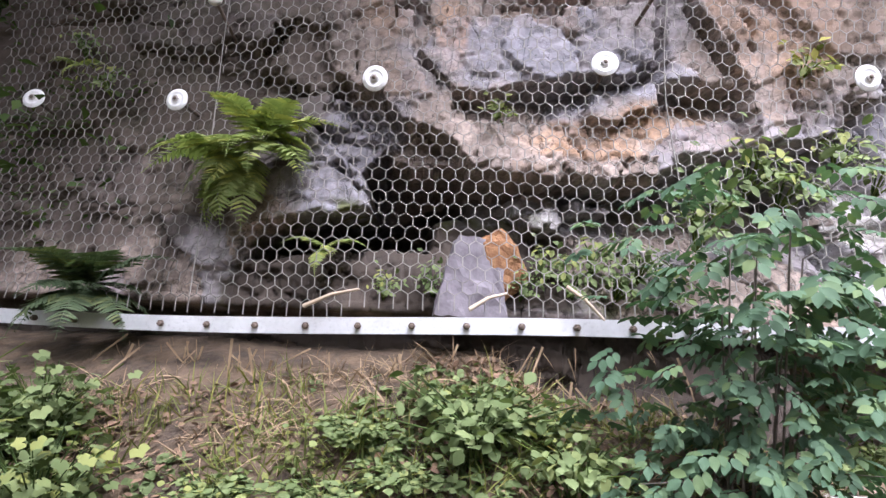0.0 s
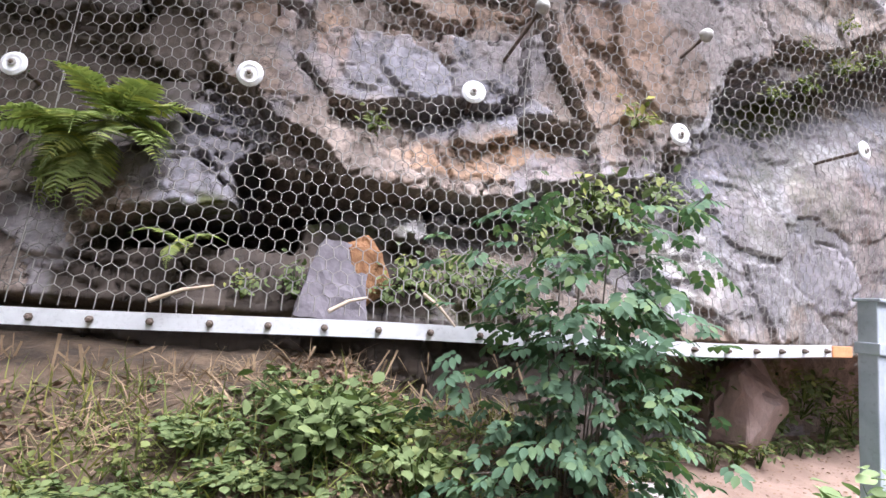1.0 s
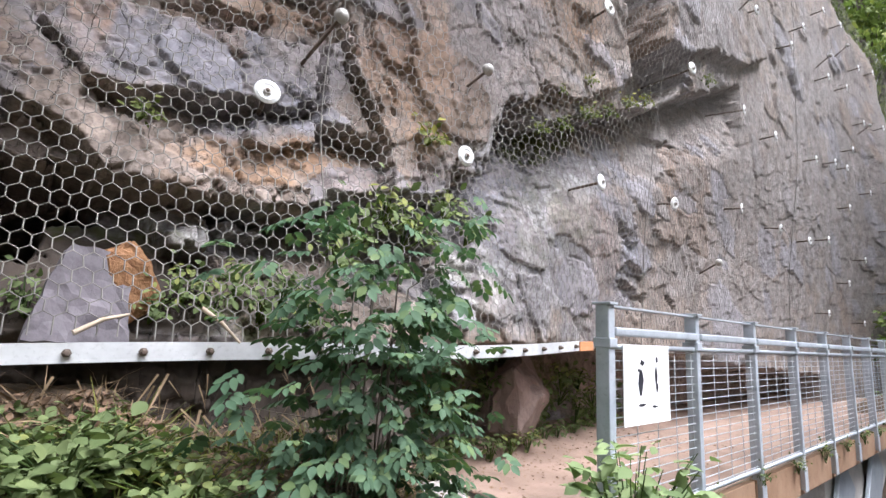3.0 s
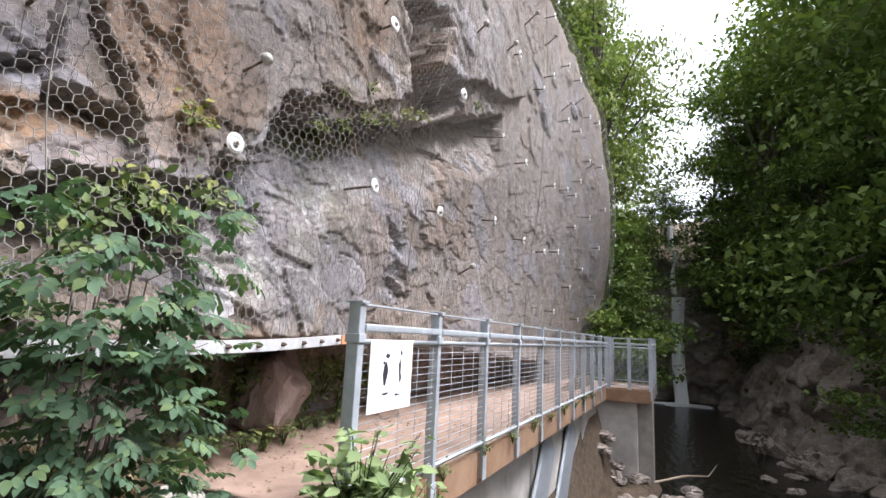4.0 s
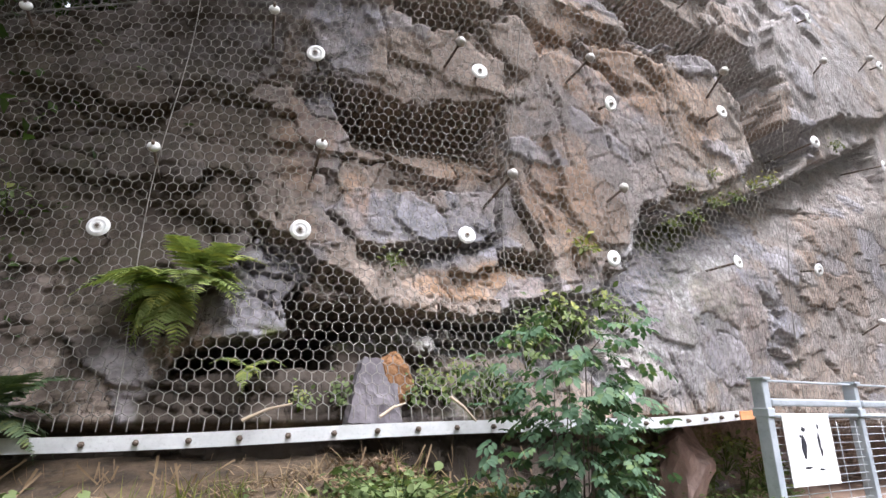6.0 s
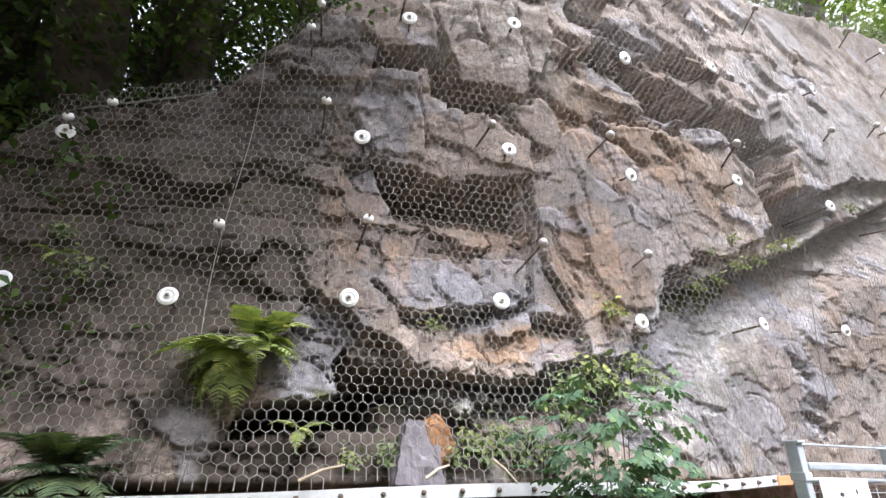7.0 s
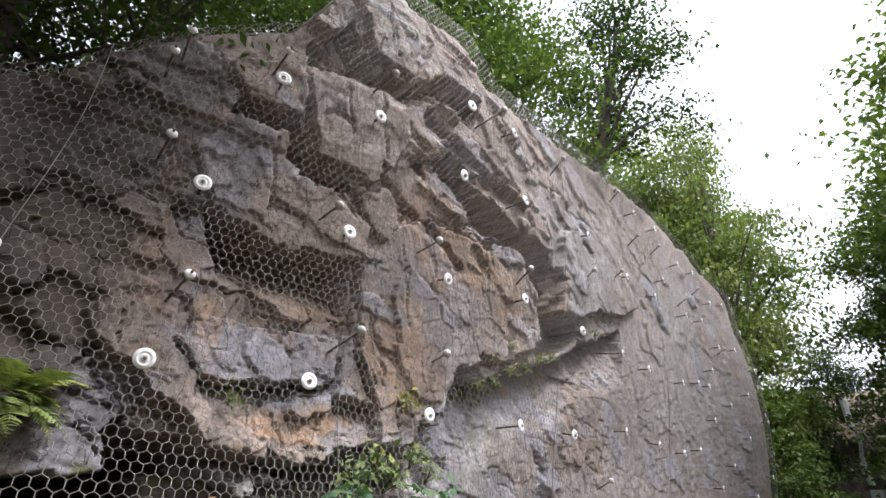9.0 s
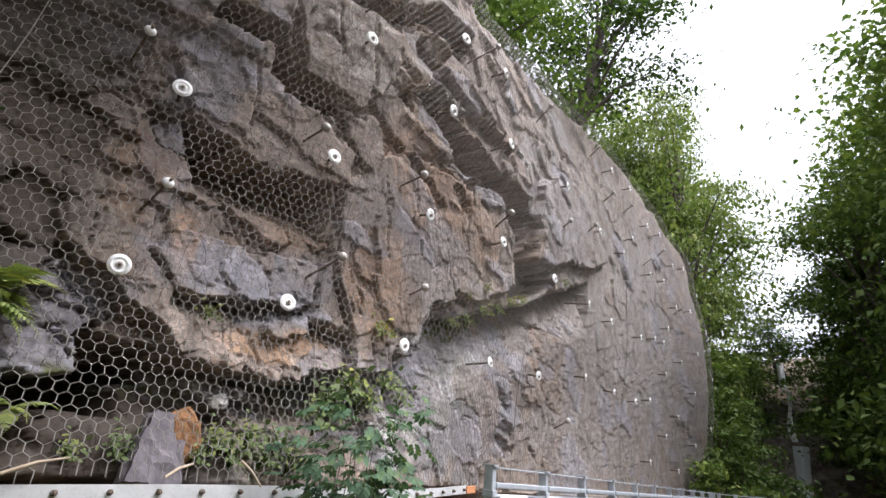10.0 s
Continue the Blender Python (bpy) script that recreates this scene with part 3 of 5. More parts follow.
# the upper cavity and the gully that runs down from it
rock.hollow([(1.27, 4.72), (1.58, 4.56), (2.01, 4.36), (2.46, 4.32), (3.3, 4.45), (3.67, 4.42), (3.32, 4.86), (2.74, 4.94), (2.23, 4.88), (1.78, 5.07)], 0.48, 0.04, 0.9)
rock.slab([(1.58, 4.56), (2.01, 4.36), (2.3, 4.35), (2.15, 4.55), (1.75, 4.86), (1.42, 4.86)], 0.06, 0.08)
rock.hollow([(3.3, 4.45), (3.79, 4.07), (4.01, 3.46), (3.86, 3.21), (4.55, 3.43), (5.24, 3.87), (4.93, 4.0), (4.34, 4.0), (4.5, 4.5), (4.1, 4.75), (3.4, 4.9)], 0.4, 0.05)
rock.slab([(4.32, 3.99), (4.94, 4.04), (5.77, 4.46), (7.02, 4.79), (8.0, 5.31), (6.6, 6.2), (5.4, 6.0), (4.4, 5.2)], 0.02, 0.02, 0, 0.5)
rock.ledge([(1.4, 5.5), (1.9, 5.25), (2.5, 5.2), (3.2, 5.3)], 0.16, 0.35, 0.04)
rock.ledge([(1.1, 5.1), (1.35, 4.95), (1.6, 5.0)], 0.1, 0.2, 0.03)
rock.ledge([(1.94, 1.9), (2.22, 2.08), (2.3, 2.4), (2.45, 2.7), (2.62, 2.78), (2.9, 2.69), (3.41, 2.92), (3.86, 3.12), (4.57, 3.38), (5.2, 3.75), (5.84, 4.0), (7.0, 4.55)], 0.42, 1.0, 0.03)
for a, c, w, d in (((1.75, 4.1), (2.0, 3.1), 0.014, 0.05), ((0.3, 5.3), (0.5, 4.6), 0.016, 0.08), ((0.75, 5.35), (0.95, 4.5), 0.016, 0.07), ((1.12, 2.69), (1.46, 2.1), 0.022, 0.1), ((1.22, 3.0), (1.5, 2.3), 0.012, 0.05),
                   ((-0.1, 4.25), (0.05, 3.6), 0.014, 0.06), ((1.68, 2.2), (1.74, 1.84), 0.012, 0.06), ((1.86, 2.15), (1.92, 1.88), 0.012, 0.05), ((-1.15, 1.62), (-0.6, 1.66), 0.008, 0.03), ((0.6, 6.8), (0.8, 5.8), 0.016, 0.08), ((-2.9, 2.75), (-1.9, 2.85), 0.02, 0.08),
                   ((1.42, 3.75), (1.62, 2.9), 0.012, 0.05), ((0.98, 3.38), (1.2, 2.62), 0.02, 0.1), ((2.5, 4.1), (2.9, 3.3), 0.01, 0.03), ((0.1, 4.7), (0.2, 4.3), 0.016, 0.08)):
    rock.crack(a, c, w, d)
# many small overhanging plate edges and joints
dice = np.random.default_rng(64)
for i in range(46):
    x, z = -2.9 + 8.4 * dice.random(), 1.5 + 5.0 * dice.random()
    line = [(x, z)]
    for j in range(2 + int(4 * dice.random())):
        x, z = x + 0.06 + 0.16 * dice.random(), z + (0.09 if dice.random() < 0.25 else -0.05) * (0.3 + 1.4 * dice.random())
        line.append((x, z))
    rock.ledge(line, 0.05 + 0.07 * dice.random(), 0.1 + 0.16 * dice.random(), 0.01)
for i in range(40):
    x, z, l = -2.9 + 8.4 * dice.random(), 1.6 + 5.0 * dice.random(), 0.15 + 0.5 * dice.random()
    rock.crack((x, z), (x + 0.3 * l + 0.1 * dice.standard_normal(), z - l), 0.006 + 0.008 * dice.random(), 0.03 + 0.04 * dice.random())
rock.ledge([(-0.05, 2.08), (0.24, 2.09), (0.42, 2.13), (0.54, 2.18), (0.84, 2.19), (1.02, 2.25)], 0.12, 0.2, 0.02)
rock.ledge([(1.05, 2.15), (1.25, 2.14), (1.44, 2.13)], 0.12, 0.18, 0.02)
rock.ledge([(-0.75, 2.19), (-0.57, 2.1), (-0.45, 1.97), (-0.38, 1.87), (-0.18, 1.82), (-0.01, 1.68)], 0.14, 0.4, 0.03)
# the undercut and the cave under the main overhang, with a mound of earth at its mouth
rock.hollow([(-1.1, 0.7), (-1.05, 1.27), (-0.5, 1.42), (-0.2, 1.55), (0.05, 1.61), (0.35, 1.59), (0.63, 1.58), (1.02, 1.61), (1.36, 1.77), (1.94, 1.86), (2.05, 1.7), (2.0, 0.7)], 0.65, 0.03, 0.8)
rock.hollow([(-1.15, 1.08), (-1.1, 1.26), (-0.86, 1.3), (-0.5, 1.42), (-0.56, 1.59), (-0.42, 1.75), (-0.26, 1.68), (-0.01, 1.65), (0.11, 1.54), (0.05, 1.42), (-0.15, 1.36), (-0.2, 1.2)], 0.95, 0.05)
rock.hollow([(0.39, 1.29), (0.6, 1.34), (0.63, 1.15), (0.42, 1.17)], 0.25, 0.03)
rock.slab([(0.28, 1.56), (0.55, 1.6), (0.58, 1.43), (0.55, 1.32), (0.35, 1.3)], 0.2, 0.3, 0, 0.2)
rock.slab([(0.32, 1.42), (0.46, 1.46), (0.5, 1.34), (0.36, 1.32)], 0.13, 0.2, 0, 0.2)
rock.slab([(0.62, 1.5), (0.86, 1.52), (0.84, 1.42), (0.64, 1.4)], 0.18, 0.2, 0, 0.2)
mound = 0.22 + 0.7 * np.maximum(GZ - 0.9, 0) + 0.16 * fractal(GX * 4, GZ * 4, 47)
rock.r = np.where((GX > -1.3) & (GX < 0.7) & (GZ < 1.17 + 0.2 * fractal(GX * 2.5, GX * 0, 49)), np.minimum(rock.r, mound), rock.r)
# the foot of the wall behind the walkway, and the corner beside it
rock.hollow([(1.75, -1.5), (1.8, 0.82), (2.3, 0.92), (5.0, 0.9), (8.0, 0.7), (12, 0.5), (12, -1.5)], 0.75, 0.2)
rock.r = np.maximum(rock.r - 0.01, 0.0) + 0.02 + rock.joint * calm + np.maximum(rock.small * np.maximum(calm, 0.7), -0.022)
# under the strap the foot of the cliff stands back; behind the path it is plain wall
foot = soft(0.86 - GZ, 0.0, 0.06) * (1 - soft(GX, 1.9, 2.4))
rock.r += foot * 0.22 * (1 - 0.5 * soft(0.86 - GZ, 0.2, 0.6))
CR = crest(GX) + 0.35 * fractal(GX * 1.3, GX * 0 + 3.3, 61)
over = np.maximum(GZ - CR, 0)
CY = sheet(GX, np.minimum(GZ, CR)) + rock.r + 3.2 * over
CZ = np.where(over > 0, CR + 0.3 * over, GZ)
CXX = GX + 0.05 * fractal(GX * 3, GZ * 3, 71)
n, k = GX.shape
ii, jj = np.meshgrid(np.arange(n - 1), np.arange(k - 1), indexing="ij")
quad = np.stack([ii * k + jj, (ii + 1) * k + jj, (ii + 1) * k + jj + 1, ii * k + jj + 1], -1).reshape(-1, 4)
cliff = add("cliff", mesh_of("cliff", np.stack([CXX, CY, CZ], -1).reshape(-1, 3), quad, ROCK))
tagged(cliff, "tall overhanging grey and rust-brown rock cliff with ledges and a dark hollow", "cliff", kind="structure")


def blot(cx, cz, rx, rz, lean=0.0):
    """A soft-edged uneven patch on the rock."""
    dx, dz = GX - cx, GZ - cz
    u, v = dx * math.cos(lean) + dz * math.sin(lean), -dx * math.sin(lean) + dz * math.cos(lean)
    d = np.hypot(u / rx, v / rz) + 1.1 * fractal(GX * 3.5, GZ * 3.5, 81) + 0.4 * fractal(GX * 14, GZ * 14, 85)
    return 1 - soft(d, 0.75, 1.1)


def paint(name, *patches):
    a = cliff.data.attributes.new(name, "FLOAT", "POINT")
    a.data.foreach_set("value", np.clip(np.maximum.reduce(patches), 0, 1).astype(np.float32).ravel())


paint("tone", rock.tone)
paint("rust", blot(1.2, 1.92, 0.4, 0.16), blot(0.6, 1.82, 0.4, 0.12), blot(1.6, 2.6, 0.35, 0.6, 0.3) * 0.75, blot(0.3, 1.12, 0.14, 0.2, 0.5), blot(2.4, 3.9, 0.8, 0.35) * 0.8, blot(3.2, 3.7, 0.3, 0.4) * 0.8,
      blot(-0.5, 2.9, 0.25, 0.5) * 0.6, blot(0.8, 2.9, 0.3, 0.2) * 0.6, blot(1.3, 5.6, 0.6, 0.5) * 0.5, blot(3.6, 1.7, 0.5, 0.6) * 0.5, blot(1.7, 4.2, 0.4, 1.0, 0.3) * 0.6, blot(-0.1, 2.45, 0.12, 0.35) * 0.7)
paint("grey", blot(0.35, 2.3, 0.8, 0.32), blot(2.0, 3.2, 0.9, 0.9) * 0.5, blot(-0.7, 1.65, 0.4, 0.4), blot(-0.35, 3.3, 0.25, 0.8) * 0.9, blot(-0.6, 1.85, 0.3, 0.25), blot(0.2, 0.95, 0.6, 0.25) * 0.8, blot(3.2, 1.9, 1.5, 1.0), blot(-0.3, 3.7, 0.3, 0.7) * 0.9,
      blot(5.5, 5.2, 1.8, 1.2) * 0.6, blot(8, 3, 4, 2.5) * 0.35, blot(-1.6, 4.0, 0.9, 0.7) * 0.6, blot(14, 5, 6, 4) * 0.5, blot(0.9, 2.5, 0.3, 0.3) * 0.7, blot(0.5, 1.45, 0.6, 0.15) * 0.8)
paint("pale", blot(2.15, 1.3, 0.32, 0.36), blot(2.9, 1.9, 0.3, 0.2) * 0.6, blot(3.4, 2.3, 0.5, 0.2, 0.4) * 0.6, blot(0.4, 1.42, 0.25, 0.12) * 0.8, blot(1.0, 5.0, 0.9, 0.8) * 0.4, blot(3.2, 1.4, 0.8, 0.7) * 0.45, blot(0.6, 6.4, 0.8, 0.8) * 0.6, blot(2.2, 2.3, 0.2, 0.4) * 0.4, blot(9, 4, 6, 4) * 0.3)
paint("moss", blot(3.2, 0.55, 1.6, 0.35) * 0.8, blot(-1.9, 2.85, 0.7, 0.45), blot(-2.3, 2.2, 0.5, 0.4), blot(-0.4, 1.08, 1.0, 0.35), blot(-1.6, 2.3, 0.6, 0.9) * 0.7, blot(0.7, 1.05, 0.4, 0.2) * 0.7, blot(3.3, 2.75, 0.7, 0.15, 0.5), blot(-1.8, 3.4, 0.7, 0.4) * 0.6, blot(-1.2, 3.0, 0.4, 0.8) * 0.5, blot(3.0, 1.9, 0.6, 0.4) * 0.3)
# left of the cliff: earthy brown rock plus the canopy's shade, painted in
earth_shade = (1 - soft(GX + 0.25 * fractal(GX * 2, GZ * 2, 207), -1.35, -0.6)) * soft(GZ, 1.75, 2.1) * np.clip(0.82 + 1.5 * fractal(GX * 5, GZ * 5, 211), 0.25, 1)
# soil at foot, cave mouth and crest; the left blots also carry shade
paint("earth", foot, earth_shade, blot(-2.4, 2.7, 1.35, 1.7) * 0.85, blot(-1.2, 3.3, 0.7, 1.2) * 0.45, blot(-2.6, 3.8, 1.2, 0.5) * 0.6, blot(-2.2, 1.6, 0.9, 0.5) * 0.6, soft(over, 0.1, 0.5), blot(-0.3, 1.05, 1.1, 0.3), blot(-1.5, 2.7, 0.85, 1.7) * 0.85, blot(-0.75, 2.9, 0.45, 0.9) * 0.5, blot(-0.6, 2.0, 0.5, 0.5) * 0.3, blot(-1.1, 4.2, 0.6, 0.8) * 0.6, (1 - soft(GX, -3.6, -3.0)))

# ---- ground: one sheet from the bank to the hills ----
BANK_Y = np.array([-3.0, 0.2, 0.6, 1.0, 1.35, 1.6, 1.85, 2.1, 2.4, 3.0])
BANK_Z = np.array([-0.75, -0.7, -0.55, -0.24, 0.06, 0.26, 0.42, 0.55, 0.64, 0.66])
SHORE_X = np.array([-60, -6, 4, 8, 15, 18, 22, 29, 33, 40])
SHORE_Y = np.array([-13, -11, -9.5, -8.0, -5.8, -4.0, -2.6, -1.9, -1.9, -1.9])


def ground(x, y):
    lean = np.interp(x, [-6, -1.7, 0.7, 2.5], [1.6, 0.55, 0.0, -0.1])
    bank = np.interp(y - lean, BANK_Y, BANK_Z) + 0.10 * fractal(x * 1.6, y * 1.6, 91) + 0.05 * fractal(x * 6, y * 6, 95)
    bank = bank - (0.22 * soft(x, 0.1, 0.55) + 0.22 * soft(x, 0.9, 1.6)) * soft(y, 1.0, 1.7)
    bank = np.where(x > 1.65, np.minimum(bank, -0.12), bank)
    drop = soft(x, 2.3, 5.0) * (1 - soft(y, 1.0, 2.0)) + soft(-y, 3.0, 6.5) * (1 - soft(x, 2.3, 5))
    z = bank * (1 - np.clip(drop, 0, 1)) + (-2.75 + 0.3 * fractal(x * 0.7, y * 0.7, 99)) * np.clip(drop, 0, 1)
    shingle = soft(x, 9.5, 11.5) * (1 - soft(x, 13.2, 14.5)) * soft(y, -0.6, 0.6) * (1 - soft(y, 1.6, 2.2))
    z = z + 0.75 * shingle
    far_side = np.interp(x, SHORE_X, SHORE_Y) - y - 2.8
    z = np.where(far_side > 0, np.maximum(z, -2.75 + np.minimum(far_side * 2.2, 3.2) + 0.95 * np.maximum(far_side - 1.4, 0)), z)
    back = y - sheet(np.clip(x, -8, 22), 3.5) - 1.5
    hill = crest(np.clip(x, -8, 22)) - 0.5
    z = np.where(back > 0, np.maximum(z, np.minimum(back * 5, hill) + 0.55 * np.maximum(back - 1.2, 0)), z)
    head = x - 36.5
    z = np.where(head > 0, np.maximum(z, -2.75 + np.minimum(head * 6, 10) + 0.5 * np.maximum(head - 2, 0)), z)
    return np.minimum(z, 13 + 5 * fractal(x * 0.05, y * 0.05, 103)) + 0.25 * fractal(x * 0.8, y * 0.8, 107) * soft(np.abs(z), 1.5, 3)


gx = np.concatenate([[-400, -200, -100, -60], np.arange(-40, -6, 2.0), np.arange(-6, 3.4, 0.055), np.arange(3.4, 36, 0.4), np.arange(36, 80, 4), [120, 200, 400]])
gy = np.concatenate([[-400, -200, -100, -60], np.arange(-40, -14, 2.0), np.arange(-14, 0.2, 0.4), np.arange(0.2, 3.4, 0.05), np.arange(3.4, 9, 0.3), np.arange(9, 60, 3), [100, 200, 400]])
TX, TY = np.meshgrid(gx, gy, indexing="ij")
n, k = TX.shape
ii, jj = np.meshgrid(np.arange(n - 1), np.arange(k - 1), indexing="ij")
quad = np.stack([ii * k + jj, (ii + 1) * k + jj, (ii + 1) * k + jj + 1, ii * k + jj + 1], -1).reshape(-1, 4)
land = add("ground", mesh_of("ground", np.stack([TX, TY, ground(TX, TY)], -1).reshape(-1, 3), quad, SOIL, True))
tagged(land, "dark brown earth bank and wooded gorge slopes", "ground", kind="structure")
pool = add("water", mesh_of("water", [(2.2, -30, -2.2), (34.5, -30, -2.2), (34.5, 2.2, -2.2), (2.2, 2.2, -2.2)], np.array([(0, 1, 2, 3)]), WATER))
tagged(pool, "dark still plunge pool at the foot of the waterfall", "pool", kind="structure")


def height(x, y):
    return float(ground(np.array([float(x)]), np.array([float(y)]))[0])


# ---- the gorge's far rocks: angular outcrops along the water ----
def outcrop(seed, w, d, h):
    r = np.random.default_rng(seed)
    bm = bmesh.new()
    bmesh.ops.create_icosphere(bm, subdivisions=4, radius=1)
    for v in bm.verts:
        p = np.array(v.co)
        q = p * (0.9 + 0.5 * noise.noise(Vector(p * 1.3) + Vector((seed, 0, 0))))
        cell = noise.cell_vector(Vector(p * 2.6) + Vector((seed * 3.1, 0, 0)))
        q = q + (np.array(cell) - 0.5) * 0.34 + 0.1 * noise.noise(Vector(p * 7))
        v.co = (q[0] * w, q[1] * d, max(q[2], -0.5) * h)
    me = bpy.data.meshes.new("outcrop")
    bm.to_mesh(me), bm.free()
    me.materials.append(GORGE_ROCK)
    return me


outcrops = [outcrop(s, *q) for s, q in enumerate([(1.7, 1.2, 1.5), (1.3, 1.3, 1.9), (2.2, 1.2, 1.2), (1.0, 0.9, 0.8)])]


def gorge_wall(line, low, tall, lean, seed, label):
    """A steep wall of jointed rock that follows a line on the plan; its face looks to the left of the line's direction."""
    p = np.array(line, float)
    run = np.concatenate([[0], np.cumsum(np.hypot(*np.diff(p, axis=0).T))])
    s, h = np.meshgrid(np.arange(0, run[-1], 0.11), np.arange(0, tall + 0.01, 0.11), indexing="ij")
    x, y = np.interp(s, run, p[:, 0]), np.interp(s, run, p[:, 1])
    tx, ty = np.interp(s + 0.8, run, p[:, 0]) - np.interp(s - 0.8, run, p[:, 0]), np.interp(s + 0.8, run, p[:, 1]) - np.interp(s - 0.8, run, p[:, 1])
    nn = np.hypot(tx, ty) + 1e-9
    u, v = 0.8 * s + 0.6 * h, 0.8 * h - 0.6 * s
    a, dx, dy, edge = blocks(u * 0.75 + seed, v * 0.55, 3)
    c, ex, ey, edge2 = blocks(u * 2.2 + seed, v * 1.6, 5)
    back = lean * h + 0.75 * a + 0.5 * (hashed(a * 31, 2) - 0.5) * dx + 0.5 * (hashed(a * 17, 3) - 0.4) * dy + 0.24 * c + 0.3 * (hashed(c * 31, 2) - 0.5) * ex + 0.15 * (1 - soft(edge, 0, 0.07)) + 0.08 * (1 - soft(edge2, 0, 0.1)) + 0.5 * fractal(s * 0.5, h * 0.5, seed)
    verts = np.stack([x + ty / nn * back, y - tx / nn * back, low + h], -1)
    n, k = s.shape
    ii, jj = np.meshgrid(np.arange(n - 1), np.arange(k - 1), indexing="ij")
    q = np.stack([ii * k + jj, (ii + 1) * k + jj, (ii + 1) * k + jj + 1, ii * k + jj + 1], -1).reshape(-1, 4)
    ob = add("gorge_wall", mesh_of("gorge_wall", verts.reshape(-1, 3), q, GORGE_ROCK))
    return tagged(ob, label, "rock wall", kind="structure")


gorge_wall([(4, -9.6), (8, -8.2), (12, -7.0), (15, -5.7), (16.5, -4.6), (18.5, -3.6), (22, -2.5), (26, -1.9), (30, -1.6), (33.5, -1.7)], -2.7, 5.5, 0.42, 3, "dark brown jointed rock wall rising from the pool")
gorge_wall([(33.3, -2.4), (33.9, -0.9), (33.9, 0.9), (34, 2.4)], -2.7, 9.5, 0.12, 7, "dark wet rock behind the waterfall")
gorge_wall([(33.4, 1.0), (31, 1.3), (28, 1.7), (24, 2.2), (20, 2.9), (18, 3.2)], -2.7, 8.0, 0.28, 11, "dark rock wall between the cliff and the waterfall")
for i, (x, y, sz) in enumerate([(17.5, -3.6, 0.8), (19.4, -3.0, 0.7), (16.3, -4.6, 0.9), (21.3, -2.5, 0.6), (14.6, -5.7, 0.9), (12.9, -6.6, 0.9)]):
    ob = add("rock_outcrop", outcrops[i % 3], None, pose(x, y, -2.3, 0, 0, 67 * i) @ Matrix.Diagonal((0.6 * sz, 0.6 * sz, 0.6 * sz, 1)))
    tagged(ob, "angular brown rock at the water's edge", "rock", "rocks along the pool")
for i in range(26):
    x, y = 10.4 + 3.6 * rng.random(), -0.6 + 2.0 * rng.random()
    s = 0.12 + 0.22 * rng.random()
    ob = add("river_stone", outcrops[3], None, pose(x, y, max(height(x, y), -2.2) + 0.02, 0, 0, 77 * i) @ Matrix.Diagonal((s, s, s * 0.6, 1)))
    tagged(ob, "small brown river stone on the shingle below the platform", "stone", "river stones")
for i, (x, y) in enumerate([(15.6, -2.2), (16.3, -2.9), (17.0, -3.3), (14.6, -2.6), (17.8, -2.9)]):
    ob = add("river_stone", outcrops[3], None, pose(x, y, -2.2, 0, 0, 50 * i) @ Matrix.Diagonal((0.3, 0.2, 0.1, 1)))
    tagged(ob, "flat pale stone breaking the pool's surface", "stone", "river stones")

# ---- waterfall ----
fall = tagged(add("waterfall", None, None, pose(32.2, -0.2, -2.2)), "narrow white waterfall dropping between dark rocks", "waterfall")


def ribbon(points, widths):
    v, f = [], []
    for i, ((x, y, z), w) in enumerate(zip(points, widths)):
        for j in range(9):
            u = j / 8 - 0.5
            v.append((x - 0.25 * math.cos(u * 3) + 0.06 * math.sin(9 * u + 2.1 * z), y + u * w, z))
    for i in range(len(points) - 1):
        for j in range(8):
            a = i * 9 + j
            f.append((a, a + 1, a + 10, a + 9))
    return mesh_of("ribbon", v, np.array(f), FOAM, True)


zz = np.linspace(0, 1, 14)
add("lower_drop", ribbon([(0.3 - 0.5 * (1 - u) ** 2, 0.15 * math.sin(3 * u), 6.1 * u) for u in zz], [0.72 - 0.1 * u + 0.15 * max(0, u - 0.75) * 3 for u in zz]), fall)
add("upper_drop", ribbon([(1.6 + 0.3 * u, 0.25 + 0.1 * math.sin(5 * u), 6.4 + 2.8 * u) for u in zz], [0.26 + 0.1 * math.sin(7 * u) for u in zz]), fall)
add("top_drop", ribbon([(2.6 + 0.3 * u, 0.4, 9.4 + 1.6 * u) for u in zz], [0.35 for u in zz]), fall)
v, f = [(0, 0, 0.1)], []
for i in range(24):
    a = 2 * math.pi * i / 24
    rr = 1 + 0.25 * math.sin(5 * a)
    v += [(0.5 * rr * math.cos(a) - 0.3, 1.1 * rr * math.sin(a), 0.09), (0.8 * rr * math.cos(a) - 0.3, 1.5 * rr * math.sin(a), 0.01)]
for i in range(24):
    a, c = 1 + 2 * i, 1 + 2 * ((i + 1) % 24)
    f += [(0, a, c), (a, a + 1, c), (a + 1, c + 1, c)]
add("foam", mesh_of("foam", v, np.array(f), FOAM, True), fall)


# ---- rockfall net ----
CELL, ROW = 0.069, 0.062


def net_y(x, z):
    c = crest(x)
    o = np.maximum(z - c, 0)
    return sheet(x, np.minimum(z, c)) - 0.02 + 0.05 * fractal(x * 1.2, z * 1.2, 111) + 2.4 * o, np.minimum(z, c) + 0.35 * o


def strap_z(x):
    return 0.815 + 0.03 * np.asarray(x, float)


